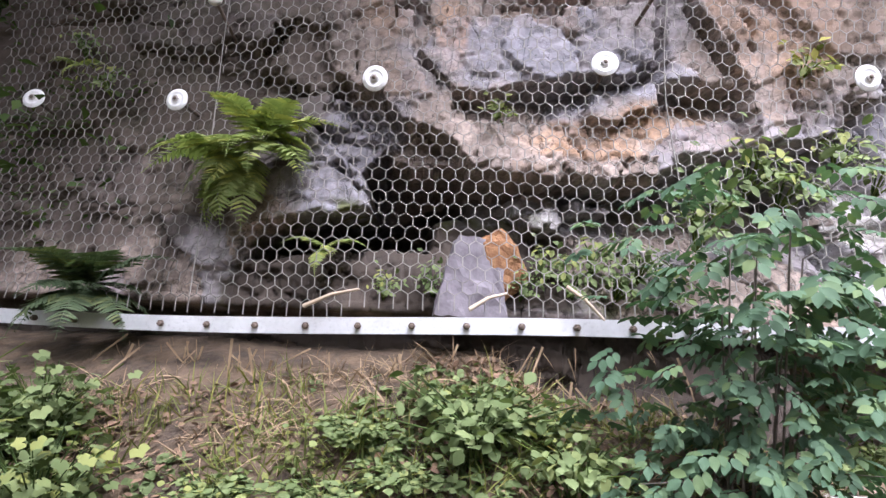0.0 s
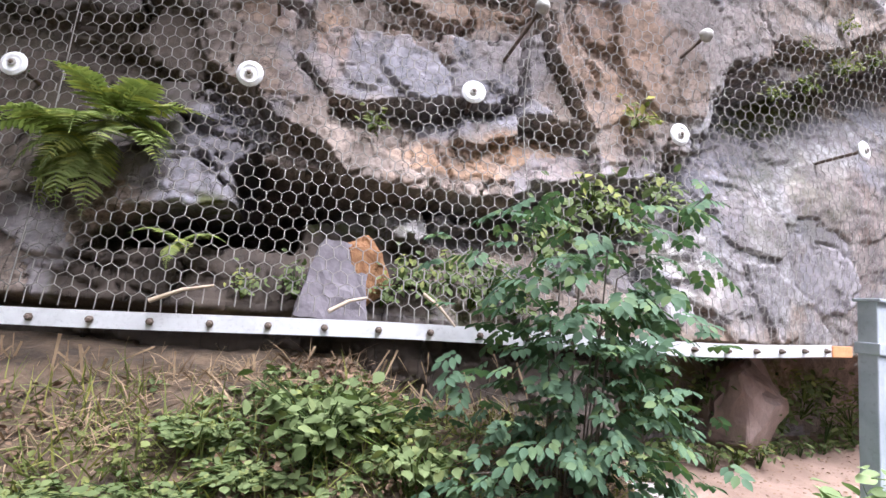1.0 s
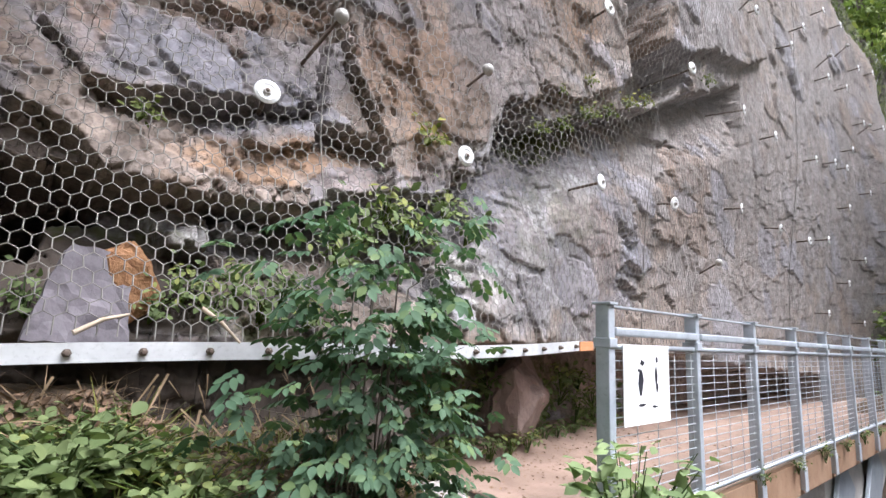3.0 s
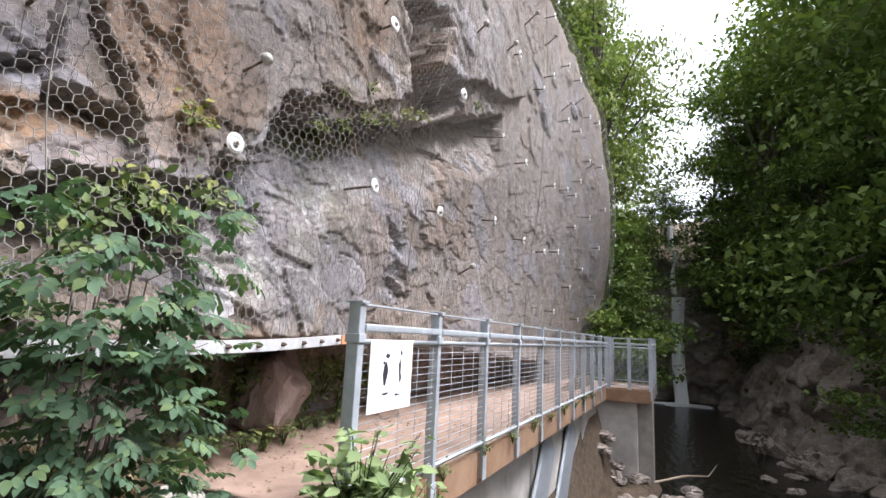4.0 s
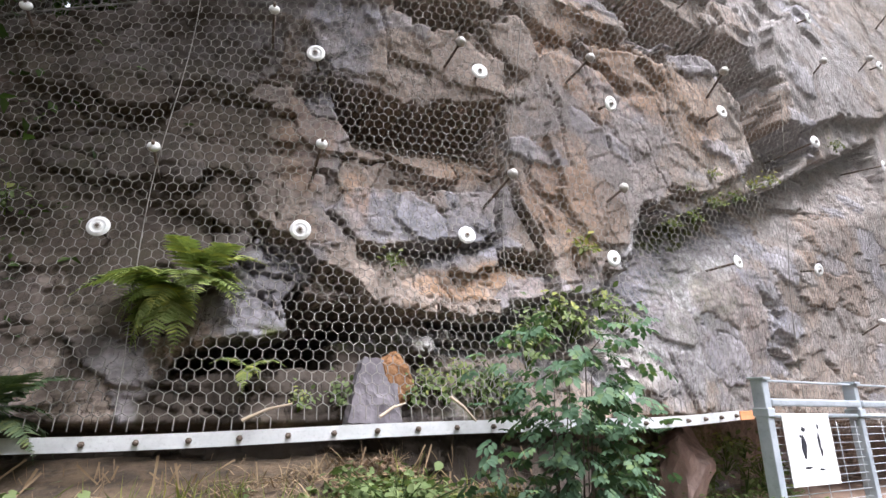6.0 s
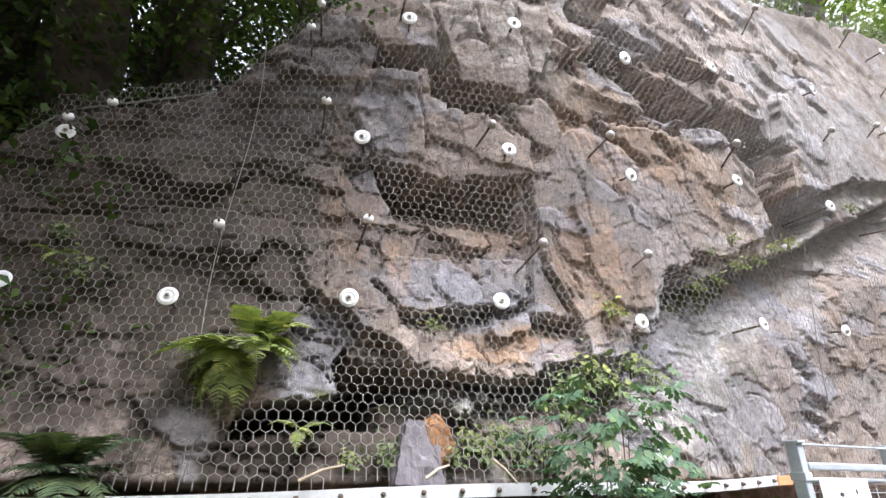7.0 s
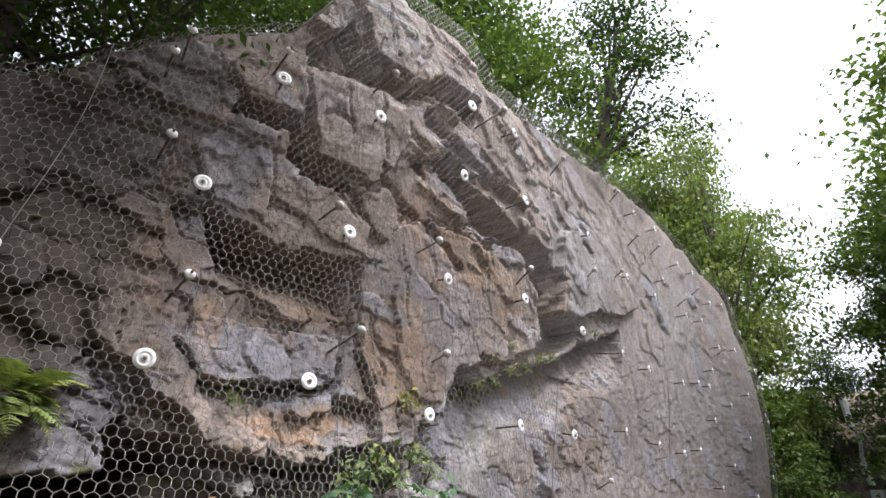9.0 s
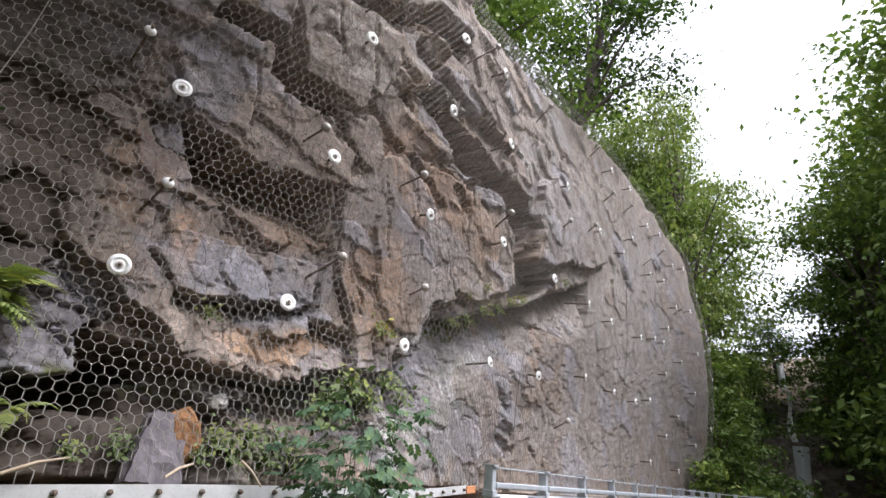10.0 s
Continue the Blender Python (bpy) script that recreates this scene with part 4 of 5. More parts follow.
def net_panel(x0, x1):
    rows, cols = np.arange(0, 170), np.arange(int(x0 / CELL), int(x1 / CELL) + 1)
    R, C = np.meshgrid(rows, cols)
    R, C = R.ravel(), C.ravel()
    cx, cz = (C + 0.5 * (R % 2)) * CELL, 0.5 + R * ROW
    low = np.where(cx < 3.5, strap_z(cx) + 0.075, 0.75)
    keep = (cz > low) & (cz < crest(cx) + 0.55) & (cx > x0) & (cx <= x1) & (cx > -3.15 + 0.25 * np.maximum(cz - 2.5, 0) * 0.4)
    cx, cz = cx[keep], cz[keep]
    a, w = ROW / 3, CELL / 2
    z_low = np.where(np.abs(cz - low[keep]) < ROW, np.maximum(cz - a - 0.03, low[keep] - 0.06), cz - a)
    ends = [((cx + w, z_low), (cx + w, cz + a), 0.0034), ((cx + w, cz + a), (cx, cz + 2 * a), 0.0023), ((cx, cz + 2 * a), (cx - w, cz + a), 0.0023)]
    vs, fs, base = [], [], 0
    for (ax, az), (bx, bz), r in ends:
        pts = []
        for px, pz in ((ax, az), (bx, bz)):
            jx = px + 0.05 * fractal(px * 2.2, pz * 2.2, 121, 3) + 0.03 * fractal(px * 0.7, pz * 0.7, 131, 2)
            jz = pz + 0.05 * fractal(px * 2.2, pz * 2.2, 125, 3)
            y, z = net_y(jx, jz)
            pts.append(np.stack([jx, y + 0.012 * fractal(px * 9, pz * 9, 135, 1), z], -1))
        p, q = pts
        d = q - p
        d /= np.linalg.norm(d, axis=1)[:, None]
        s = np.cross(d, (0, 1.0, 0.0))
        s /= np.linalg.norm(s, axis=1)[:, None] + 1e-9
        u = np.cross(d, s)
        fine = r * np.interp(p[:, 0], [2.0, 6.0, 9.0], [1.0, 0.6, 0.45])[:, None]
        ring = [fine * (math.cos(t) * s + math.sin(t) * u) for t in (0.3, 2.394, 4.489)]
        v = np.stack([p + ring[0], p + ring[1], p + ring[2], q + ring[0], q + ring[1], q + ring[2]], 1)
        m = len(p)
        f = np.array([(0, 1, 4, 3), (1, 2, 5, 4), (2, 0, 3, 5)])[None] + (np.arange(m) * 6)[:, None, None] + base
        vs.append(v.reshape(-1, 3)), fs.append(f.reshape(-1, 4))
        base += m * 6
    return mesh_of("wire_mesh", np.concatenate(vs), np.concatenate(fs), WIRE, True)


SEAMS = (-3.15, -1.42, 1.0, 4.25, 9.0, 20.2)
for x0, x1 in zip(SEAMS, SEAMS[1:]):
    net = tagged(new("rockfall_net"), "grey zinc hexagonal wire netting hung over the rock face", "wire net", "rockfall nets")
    tagged(add("wire_mesh", net_panel(x0, x1), net), kind="stuff")
    zz = np.arange(0.9, float(crest(x1)) + 0.5, 0.12)
    xx = x1 + 0.04 * np.sin(zz * 2.1) + 0.02
    yy, z2 = net_y(xx, zz)
    add("seam_rope", mesh_of("seam_rope", *tube(np.stack([xx, yy - 0.008, z2], -1), 0.0032, 5), WIRE, True), net, label="twisted wire seam rope")
    xx = np.linspace(x0, x1, 60)
    yy, z2 = net_y(xx, crest(xx) + 0.12)
    add("top_rope", mesh_of("top_rope", *tube(np.stack([xx, yy - 0.01, z2], -1), 0.009, 5), WIRE, True), net)


# ---- anchor plates and capped rods ----
def lathe(name, profile, mat, sides=20, smooth=True):
    v = [(r * math.cos(2 * math.pi * i / sides), r * math.sin(2 * math.pi * i / sides), h) for r, h in profile for i in range(sides)]
    f = [(a * sides + i, a * sides + (i + 1) % sides, (a + 1) * sides + (i + 1) % sides, (a + 1) * sides + i) for a in range(len(profile) - 1) for i in range(sides)]
    f.append(tuple(range((len(profile) - 1) * sides, len(profile) * sides)))
    return mesh_of(name, v, f, mat, smooth)


def facing(x, z, proud, tip=0.0, swing=0.0):
    """A pose on the net at x, z whose z axis points out of the rock."""
    y, zz = net_y(np.array([x]), np.array([z]))
    dx = float(sheet(x + 0.1, z) - sheet(x - 0.1, z)) / 0.2
    dz = float(sheet(x, z + 0.1) - sheet(x, z - 0.1)) / 0.2
    out = Vector((0.6 * dx + swing, -1, 0.5 * dz + tip)).normalized()
    at = Vector((x, float(y[0]), float(zz[0]))) + out * proud
    return Matrix.Translation(at) @ out.to_track_quat("Z", "Y").to_matrix().to_4x4()


plate_disc = lathe("plate", [(0.0, -0.005), (0.066, -0.005), (0.069, 0.0), (0.066, 0.004), (0.056, 0.005), (0.052, 0.010), (0.044, 0.011), (0.040, 0.007), (0.026, 0.007), (0.022, 0.011), (0.016, 0.011)], PLATE, 26)
plate_rod = lathe("rod", [(0.0, -0.62), (0.012, -0.62), (0.012, 0.022), (0.008, 0.026)], ROD, 8)
plate_nut = lathe("nut", [(0.022, 0.012), (0.022, 0.019), (0.016, 0.021)], CAP, 6, False)
cap_dome = lathe("cap", [(0.0, 0.19), (0.036, 0.19), (0.042, 0.2), (0.042, 0.215), (0.034, 0.238), (0.018, 0.25), (0.004, 0.253)], CAP, 16)
cap_white = lathe("cap", [(0.0, 0.13), (0.034, 0.13), (0.04, 0.14), (0.038, 0.158), (0.02, 0.172), (0.004, 0.175)], PLATE, 16)


def anchor_plate(m):
    ob = tagged(add("anchor_plate", None, None, m), "round white steel anchor plate bolted over the net", "anchor plate", "anchor plates")
    add("plate", plate_disc, ob), add("rod", plate_rod, ob, label="rusty rock bolt"), add("nut", plate_nut, ob, label="grey hexagon nut")
    return ob


def capped_rod(m, white=False):
    ob = tagged(add("capped_bolt", None, None, m), "rusty rock bolt with a rounded %s cap" % ("white" if white else "grey"), "rock bolt", "capped bolts")
    add("rod", plate_rod_long, ob), add("cap", cap_white if white else cap_dome, ob)
    return ob


plate_rod_long = lathe("rod", [(0.0, -0.5), (0.011, -0.5), (0.011, 0.2), (0.008, 0.2)], ROD, 8)
first_plate = anchor_plate(facing(-1.68, 2.03, 0.03))
for x, z in [(-2.75, 2.1), (-0.5, 2.08), (0.68, 2.18), (1.97, 2.14), (3.4, 2.27), (4.82, 2.39), (6.78, 2.74), (8.41, 2.76), (9.89, 2.8), (-2.72, 3.38), (-0.51, 3.5), (0.735, 3.56), (1.95, 3.52), (3.31, 3.76),
             (4.88, 3.83), (6.57, 3.97), (7.93, 4.04), (10.17, 4.29), (12.4, 4.7), (-0.25, 4.70), (0.7, 4.83), (1.86, 4.73), (3.05, 5.02), (1.82, 5.7), (2.7, 5.9), (5.15, 5.55), (7.07, 5.6), (8.8, 5.84)]:
    copy_thing(first_plate, facing(x, z, 0.03, 0.12 * math.sin(7 * x + z), 0.15 * math.sin(5 * z + x)))
for i, x in enumerate(np.arange(8.2, 19.5, 1.5)):
    for j in range(5):
        z = 1.7 + 1.45 * j + 0.6 * (i % 2) + 0.15 * math.sin(3 * i + 5 * j)
        if z < crest(x) - 0.2 and (x > 10.5 or z > 6.4):
            copy_thing(first_plate, facing(float(x) + 0.2 * math.sin(j * 4), z, 0.04))
first_cap = capped_rod(facing(0.93, 2.57, 0.0, 0.5, 0.25))
first_white = capped_rod(facing(-1.44, 2.53, 0.0, 0.35, 0.1), True)
for x, z in [(2.0, 2.68), (1.63, 3.77), (0.5, 3.66), (0.67, 5.28), (3.25, 4.05), (5.18, 4.86), (6.65, 5.48), (2.27, 5.88), (4.31, 6.5), (6.05, 1.9), (8.0, 6.9), (7.2, 7.6), (9.6, 7.4), (11.2, 6.6), (12.8, 7.5), (14.5, 6.2)]:
    copy_thing(first_cap, facing(x, z, -0.12 if x > 4 else -0.07, 0.45, 0.25 if x < 3 else -0.35))
for x, z in [(-2.69, 3.4), (-2.42, 3.58), (-0.83, 3.72), (-0.43, 2.64), (-1.03, 4.46), (-0.31, 4.87), (-0.98, 4.72)]:
    copy_thing(first_white, facing(x, z, 0.0, 0.35, 0.1))

# ---- strap that clamps the foot of the net ----
strap = tagged(new("net_strap"), "galvanised flat steel strap clamping the foot of the net", "steel strap")
xx = np.linspace(-3.1, 3.25, 80)
v = []
for x in xx:
    y, z = float(sheet(x, 0.85)) - 0.05 + 0.01 * math.sin(2.3 * x), float(strap_z(x)) + 0.012 * math.sin(1.7 * x + 1)
    v += [(x, y - 0.006, z - 0.038), (x, y - 0.006, z + 0.038), (x, y + 0.006, z + 0.038), (x, y + 0.006, z - 0.038)]
f = [(4 * i + j, 4 * i + (j + 1) % 4, 4 * i + 4 + (j + 1) % 4, 4 * i + 4 + j) for i in range(len(xx) - 1) for j in range(4)]
add("bar", mesh_of("bar", v, [(0, 1, 2, 3)] + f + [(len(v) - 1, len(v) - 2, len(v) - 3, len(v) - 4)], STRAP), strap)
bolt_head = lathe("bolt", [(0.0, 0), (0.017, 0), (0.017, 0.012), (0.012, 0.014), (0.009, 0.03), (0.004, 0.031)], ROD, 6, False)
for x in np.arange(-2.95, 3.2, 0.245):
    y, z = float(sheet(x, 0.85)) - 0.057 + 0.01 * math.sin(2.3 * x), float(strap_z(x)) + 0.012 * math.sin(1.7 * x + 1)
    add("bolt", bolt_head, strap, pose(x, y, z, 90, 0, 0))
me = bevelled("painted_end", (0.2, 0.02, 0.072), PAINT, 0.004)
add("painted_end", me, strap, pose(3.34, float(sheet(3.34, 0.85)) - 0.05, float(strap_z(3.34)), 0, -2, 4), "orange primed strap end")

# ---- walkway ----
RX, RY, STEP, HIGH = 2.19, 1.31, 1.03, 1.15
deck = tagged(new("walkway"), "sandy-surfaced walkway along the cliff with a rusty steel edge beam", "walkway", kind="structure")
gx, gy = np.meshgrid(np.linspace(2.08, 12.6, 160), np.linspace(1.345, 3.5, 34), indexing="ij")
n, k = gx.shape
ii, jj = np.meshgrid(np.arange(n - 1), np.arange(k - 1), indexing="ij")
quad = np.stack([ii * k + jj, (ii + 1) * k + jj, (ii + 1) * k + jj + 1, ii * k + jj + 1], -1).reshape(-1, 4)
edge_dip = 0.14 * soft(gy, 2.65, 3.2)
top = np.stack([gx + (gx < 2.1) * 0.12 * (gy - 1.3), gy, -0.005 + edge_dip + 0.02 * fractal(gx * 3, gy * 3, 141)], -1).reshape(-1, 3)
add("surface", mesh_of("surface", top, quad, PATH_SAND, True), deck)
add("slab", mesh_of("slab", *box(2.1, 1.36, -0.2, 12.6, 3.4, -0.04), CONCRETE), deck)
for i in range(5):
    add("edge_beam", bevelled("edge_beam", (2.07, 0.05, 0.27), FASCIA, 0.006), deck, pose(3.145 + 2.09 * i, 1.335, -0.15))
add("end_beam", bevelled("end_beam", (0.05, 1.3, 0.2), FASCIA, 0.006), deck, pose(2.09, 2.0, -0.13, 0, 0, -6))

platform = tagged(new("viewing_platform"), "small viewing platform with rusty curved fascia on a concrete pier", "platform", kind="structure")
add("floor_slab", bevelled("floor_slab", (1.9, 2.3, 0.1), PATH_SAND, 0.01), platform, pose(13.45, 1.5, -0.055))
add("fascia", bevelled("fascia", (0.06, 1.15, 0.28), FASCIA, 0.008), platform, pose(12.46, 0.92, -0.17))
add("fascia", bevelled("fascia", (1.9, 0.06, 0.28), FASCIA, 0.008), platform, pose(13.45, 0.36, -0.17))
pier = tagged(new("pier"), "weathered concrete pier under the platform with pale streaks", "pier")
add("shaft", bevelled("shaft", (1.6, 1.3, 2.9), CONCRETE, 0.03), pier, pose(13.4, 1.3, -1.72))
add("buttress", bevelled("buttress", (0.5, 0.35, 2.6), STONE, 0.03), pier, pose(13.0, 0.5, -1.6))
retaining = tagged(new("retaining_wall"), "stained concrete retaining wall under the walkway", "wall", kind="structure")
for i, x in enumerate(np.arange(3.2, 12.4, 1.85)):
    add("wall_bay", bevelled("wall_bay", (1.83, 0.5, 2.6), CONCRETE, 0.02), retaining, pose(x + 0.9, 1.78 + 0.04 * (i % 2), -1.55))
for i, x in enumerate((6.7, 8.4)):
    ob = tagged(add("sloping_sheet", bevelled("sloping_sheet", (0.62, 0.05, 2.7), SHEET, 0.01), None, pose(x, 1.47, -1.45, 0, 42, 0)), "blue-grey metal sheet leaning against the retaining wall", "metal sheet", "leaning sheets")
ob = add("stone_slab", bevelled("stone_slab", (0.42, 0.75, 0.14), STONE, 0.025), None, pose(1.74, 2.08, -0.03, 2, -3, -24))
tagged(ob, "timeworn grey stone step at the start of the walkway", "stone step")

# ---- railing ----
post_me = bevelled("post", (0.05, 0.075, HIGH + 0.24), STEEL, 0.005)
first_post = bevelled("post", (0.06, 0.08, HIGH + 0.24), STEEL, 0.007)
cap_me = bevelled("post_cap", (0.075, 0.11, 0.014), STEEL, 0.003)
clamp_me = bevelled("clamp", (0.07, 0.1, 0.05), STEEL, 0.005)
foot_me = bevelled("foot_plate", (0.09, 0.012, 0.2), STEEL, 0.003)


WIRES = {}


def railing(points, label):
    rail = tagged(new("railing"), label, "railing")
    for i, (x, y) in enumerate(points):
        big = i == 0 and x < 3
        add("post", first_post if big else post_me, rail, pose(x, y, (HIGH - 0.24) / 2))
        add("post_cap", cap_me, rail, pose(x, y, HIGH + 0.004))
        add("clamp", clamp_me, rail, pose(x, y, HIGH - 0.2))
        add("foot_plate", foot_me, rail, pose(x, y - 0.035, -0.15))
    for (ax, ay), (bx, by) in zip(points, points[1:]):
        L, turn = math.hypot(bx - ax, by - ay), math.degrees(math.atan2(by - ay, bx - ax))
        place = pose((ax + bx) / 2, (ay + by) / 2, 0, 0, 0, turn)
        add("top_bar", bevelled("top_bar", (L + 0.03, 0.045, 0.012), STEEL, 0.003), rail, place @ pose(0, 0, HIGH - 0.008))
        add("hand_rail", bevelled("hand_rail", (L - 0.05, 0.045, 0.045), STEEL, 0.01), rail, place @ pose(0, -0.03, HIGH - 0.14))
        panel = add("wire_panel", mesh_of("wire_panel", *box(-L / 2 + 0.03, -0.03, HIGH - 0.235, L / 2 - 0.03, -0.005, HIGH - 0.205), STEEL), rail, place)
        add("bottom_bar", mesh_of("bottom_bar", *box(-L / 2 + 0.03, -0.03, 0.05, L / 2 - 0.03, -0.005, 0.075), STEEL), panel)
        key = round(L, 3)
        if key not in WIRES:
            WIRES[key] = (mesh_of("wire", *box(-L / 2 + 0.04, -0.02, -0.002, L / 2 - 0.04, -0.016, 0.002), STEEL), mesh_of("wire", *box(-0.0018, -0.014, 0.07, 0.0018, -0.011, HIGH - 0.2), STEEL))
        for z in np.arange(0.09, HIGH - 0.22, 0.048):
            add("wire", WIRES[key][0], panel, pose(0, 0, z))
        for u in np.linspace(-L / 2 + 0.06, L / 2 - 0.06, 5):
            add("wire", WIRES[key][1], panel, pose(u, 0, 0))
    return rail


railing([(RX + STEP * i, RY) for i in range(11)], "galvanised steel railing with horizontal wire panels along the walkway")
railing([(12.5, 1.25), (12.5, 0.8), (12.5, 0.34), (13.4, 0.34), (14.35, 0.34), (14.35, 1.4), (14.35, 2.4)], "galvanised steel railing round the viewing platform")
sign = tagged(add("sign", None, None, pose(RX + 0.335, RY - 0.05, 0.735)), "white warning sign with black marks fixed to the railing", "sign")
add("panel", bevelled("panel", (0.5, 0.006, 0.42), SIGN, 0.002), sign)
r = np.random.default_rng(5)
for cx, cz, w, h in [(-0.08, 0.03, 0.06, 0.2), (-0.06, 0.15, 0.05, 0.05), (0.09, 0.06, 0.03, 0.14), (0.1, 0.17, 0.03, 0.05), (0.1, -0.03, 0.03, 0.07), (-0.07, -0.14, 0.08, 0.025), (0.07, -0.16, 0.06, 0.02), (-0.1, 0.1, 0.03, 0.03)]:
    pts = [(cx + w * 0.5 * math.cos(a) * (0.6 + 0.6 * r.random()), -0.0045, 0.76 * cz + 0.76 * h * 0.5 * math.sin(a) * (0.6 + 0.6 * r.random())) for a in np.arange(0, 6.28, 0.7)]
    add("mark", mesh_of("mark", pts, [tuple(range(len(pts)))], INK), sign)


# ---- plants ----
def turned(r, n, tilt_mean, tilt_spread, ahead=None):
    """Leaf axes: stems pointing outwards in a spread, blades lying more or less flat."""
    a = r.random(n) * 2 * np.pi
    t = np.radians(tilt_mean + tilt_spread * r.standard_normal(n))
    d = np.stack([np.cos(a) * np.cos(t), np.sin(a) * np.cos(t), np.sin(t)], -1)
    if ahead is not None:
        d = d + ahead
    up = np.stack([0.45 * r.standard_normal(n), 0.45 * r.standard_normal(n), np.ones(n)], -1)
    return frames_for(d, up)


def tree(seed, tall, wide, leaf_size, clumps, per, mat, low=0.2, label="", template=SIMPLE_LEAF):
    r = np.random.default_rng(seed)
    ob = tagged(new("tree"), label, "tree")
    trunk = np.array([(0.25 * math.sin(2.2 * u + seed) * u, 0.25 * math.cos(1.7 * u + seed) * u, tall * 0.8 * u) for u in np.linspace(0, 1, 9)])
    wood = [tube(trunk, np.linspace(0.032 * tall, 0.006 * tall, 9), 7)]
    boughs = []
    for i in range(max(8, clumps // 7)):
        u = low + (1 - low) * (i + r.random()) / max(8, clumps // 7)
        a = i * 2.4 + 0.9 * r.random()
        out = wide * (0.25 + 0.75 * math.sin(math.pi * min(1, (u - low) / (1 - low) * 0.78 + 0.2))) * (0.45 + 0.6 * r.random())
        h = np.array([math.cos(a) * out, math.sin(a) * out, u * tall + 0.04 * tall * r.standard_normal()])
        boughs.append(h)
        root = trunk[min(8, max(1, int(8 * max(0.05, u - 0.22) / 0.85)))]
        wood.append(tube([root, 0.5 * (root + h) + np.array([0, 0, 0.05 * tall]), h], [0.010 * tall, 0.006 * tall, 0.002 * tall], 5))
    hearts = [boughs[i % len(boughs)] + r.standard_normal(3) * wide * np.array([0.24, 0.24, 0.11]) for i in range(clumps)]
    hearts = np.repeat(np.array(hearts), per, axis=0)
    sp = 0.075 * wide + 0.08
    at = hearts + r.standard_normal(hearts.shape) * np.array([sp * 1.6, sp * 1.6, sp * 0.42])
    size = leaf_size * (0.65 + 0.7 * r.random(len(at)))
    add("trunk", mesh_of("trunk", *joined(wood), BARK, True), ob)
    add("crown", mesh_of("crown", *spread(*template, at, turned(r, len(at), -22, 25), size), mat), ob)
    return ob


def plant(name, seed, n, wide, tall, leaf, size, mat, label, category, tilt=-10):
    """A low leafy plant: thin stems from one root, leaves in tiers."""
    r = np.random.default_rng(seed)
    ob = tagged(new(name), label, category)
    stems, at, ahead = [], [], []
    for i in range(max(5, n // 9)):
        a, lean = 2.4 * i + r.random(), wide * (0.2 + 0.8 * r.random())
        tip = np.array([math.cos(a) * lean, math.sin(a) * lean, tall * (0.55 + 0.45 * r.random())])
        mid = tip * np.array([0.4, 0.4, 0.65])
        stems.append(tube([(0, 0, -0.05), mid, tip], [0.005, 0.004, 0.002], 4))
        for j in range(9):
            u = 0.3 + 0.75 * r.random()
            p = 2 * u * (1 - u) * mid + u * u * tip
            at.append(p + 0.03 * r.standard_normal(3)), ahead.append(0.6 * np.array([math.cos(a), math.sin(a), 0]))
    at, ahead = np.array(at), np.array(ahead)
    s = size * (0.55 + 0.75 * r.random(len(at)))
    tagged(add("stalk", mesh_of("stalk", *joined(stems), L_DARK, True), ob), kind="stuff")
    tagged(add("foliage", mesh_of("foliage", *spread(*leaf, at, turned(r, len(at), tilt, 22, ahead), s), mat), ob), kind="stuff")
    return ob


def frond(length, mat, seed):
    """One feather-shaped fern frond along +y, arching down."""
    r = np.random.default_rng(seed)
    rib = np.array([(0, length * u * (1 - 0.18 * u), length * (0.34 * u - 0.62 * u * u)) for u in np.linspace(0, 1, 22)])
    pv = [tube(rib, np.linspace(0.004, 0.001, 22), 4)]
    at, ax, size = [], [], []
    for i in range(2, 22):
        u = i / 21
        w = length * 0.34 * math.sin(math.pi * min(1, 0.18 + 0.82 * u)) ** 0.8 * (1 - 0.55 * u)
        for s in (-1, 1):
            d = np.array([s, 0.45, -0.12 + 0.1 * r.standard_normal()])
            at.append(rib[i]), ax.append(d), size.append(max(w, 0.012))
    at, ax = np.array(at), np.array(ax)
    v, f = spread(*PINNA, at, frames_for(ax, np.broadcast_to((0.0, 0.1, 1.0), ax.shape)), np.array(size))
    rv, rf = pv[0]
    tri = np.concatenate([rf[:, [0, 1, 2]], rf[:, [0, 2, 3]]])
    return mesh_of("frond", *joined([(rv, tri), (v, f)]), mat)


def fern(place, n, length, mat, label, yaw0=180, arc=200, pitch=20):
    ob = tagged(add("fern", None, None, Matrix.Translation(place)), label, "fern")
    shapes = [frond(length * s, mat, i) for i, s in enumerate((1.0, 0.85, 0.7))]
    for i in range(n):
        add("frond", shapes[i % 3], ob, pose(0, 0, 0, 0, 0, yaw0 + arc * (i / max(1, n - 1) - 0.5)) @ pose(0, 0, 0, pitch - 28 * ((i * 5) % 3), 12 * math.sin(i * 2.2), 0))
    return ob


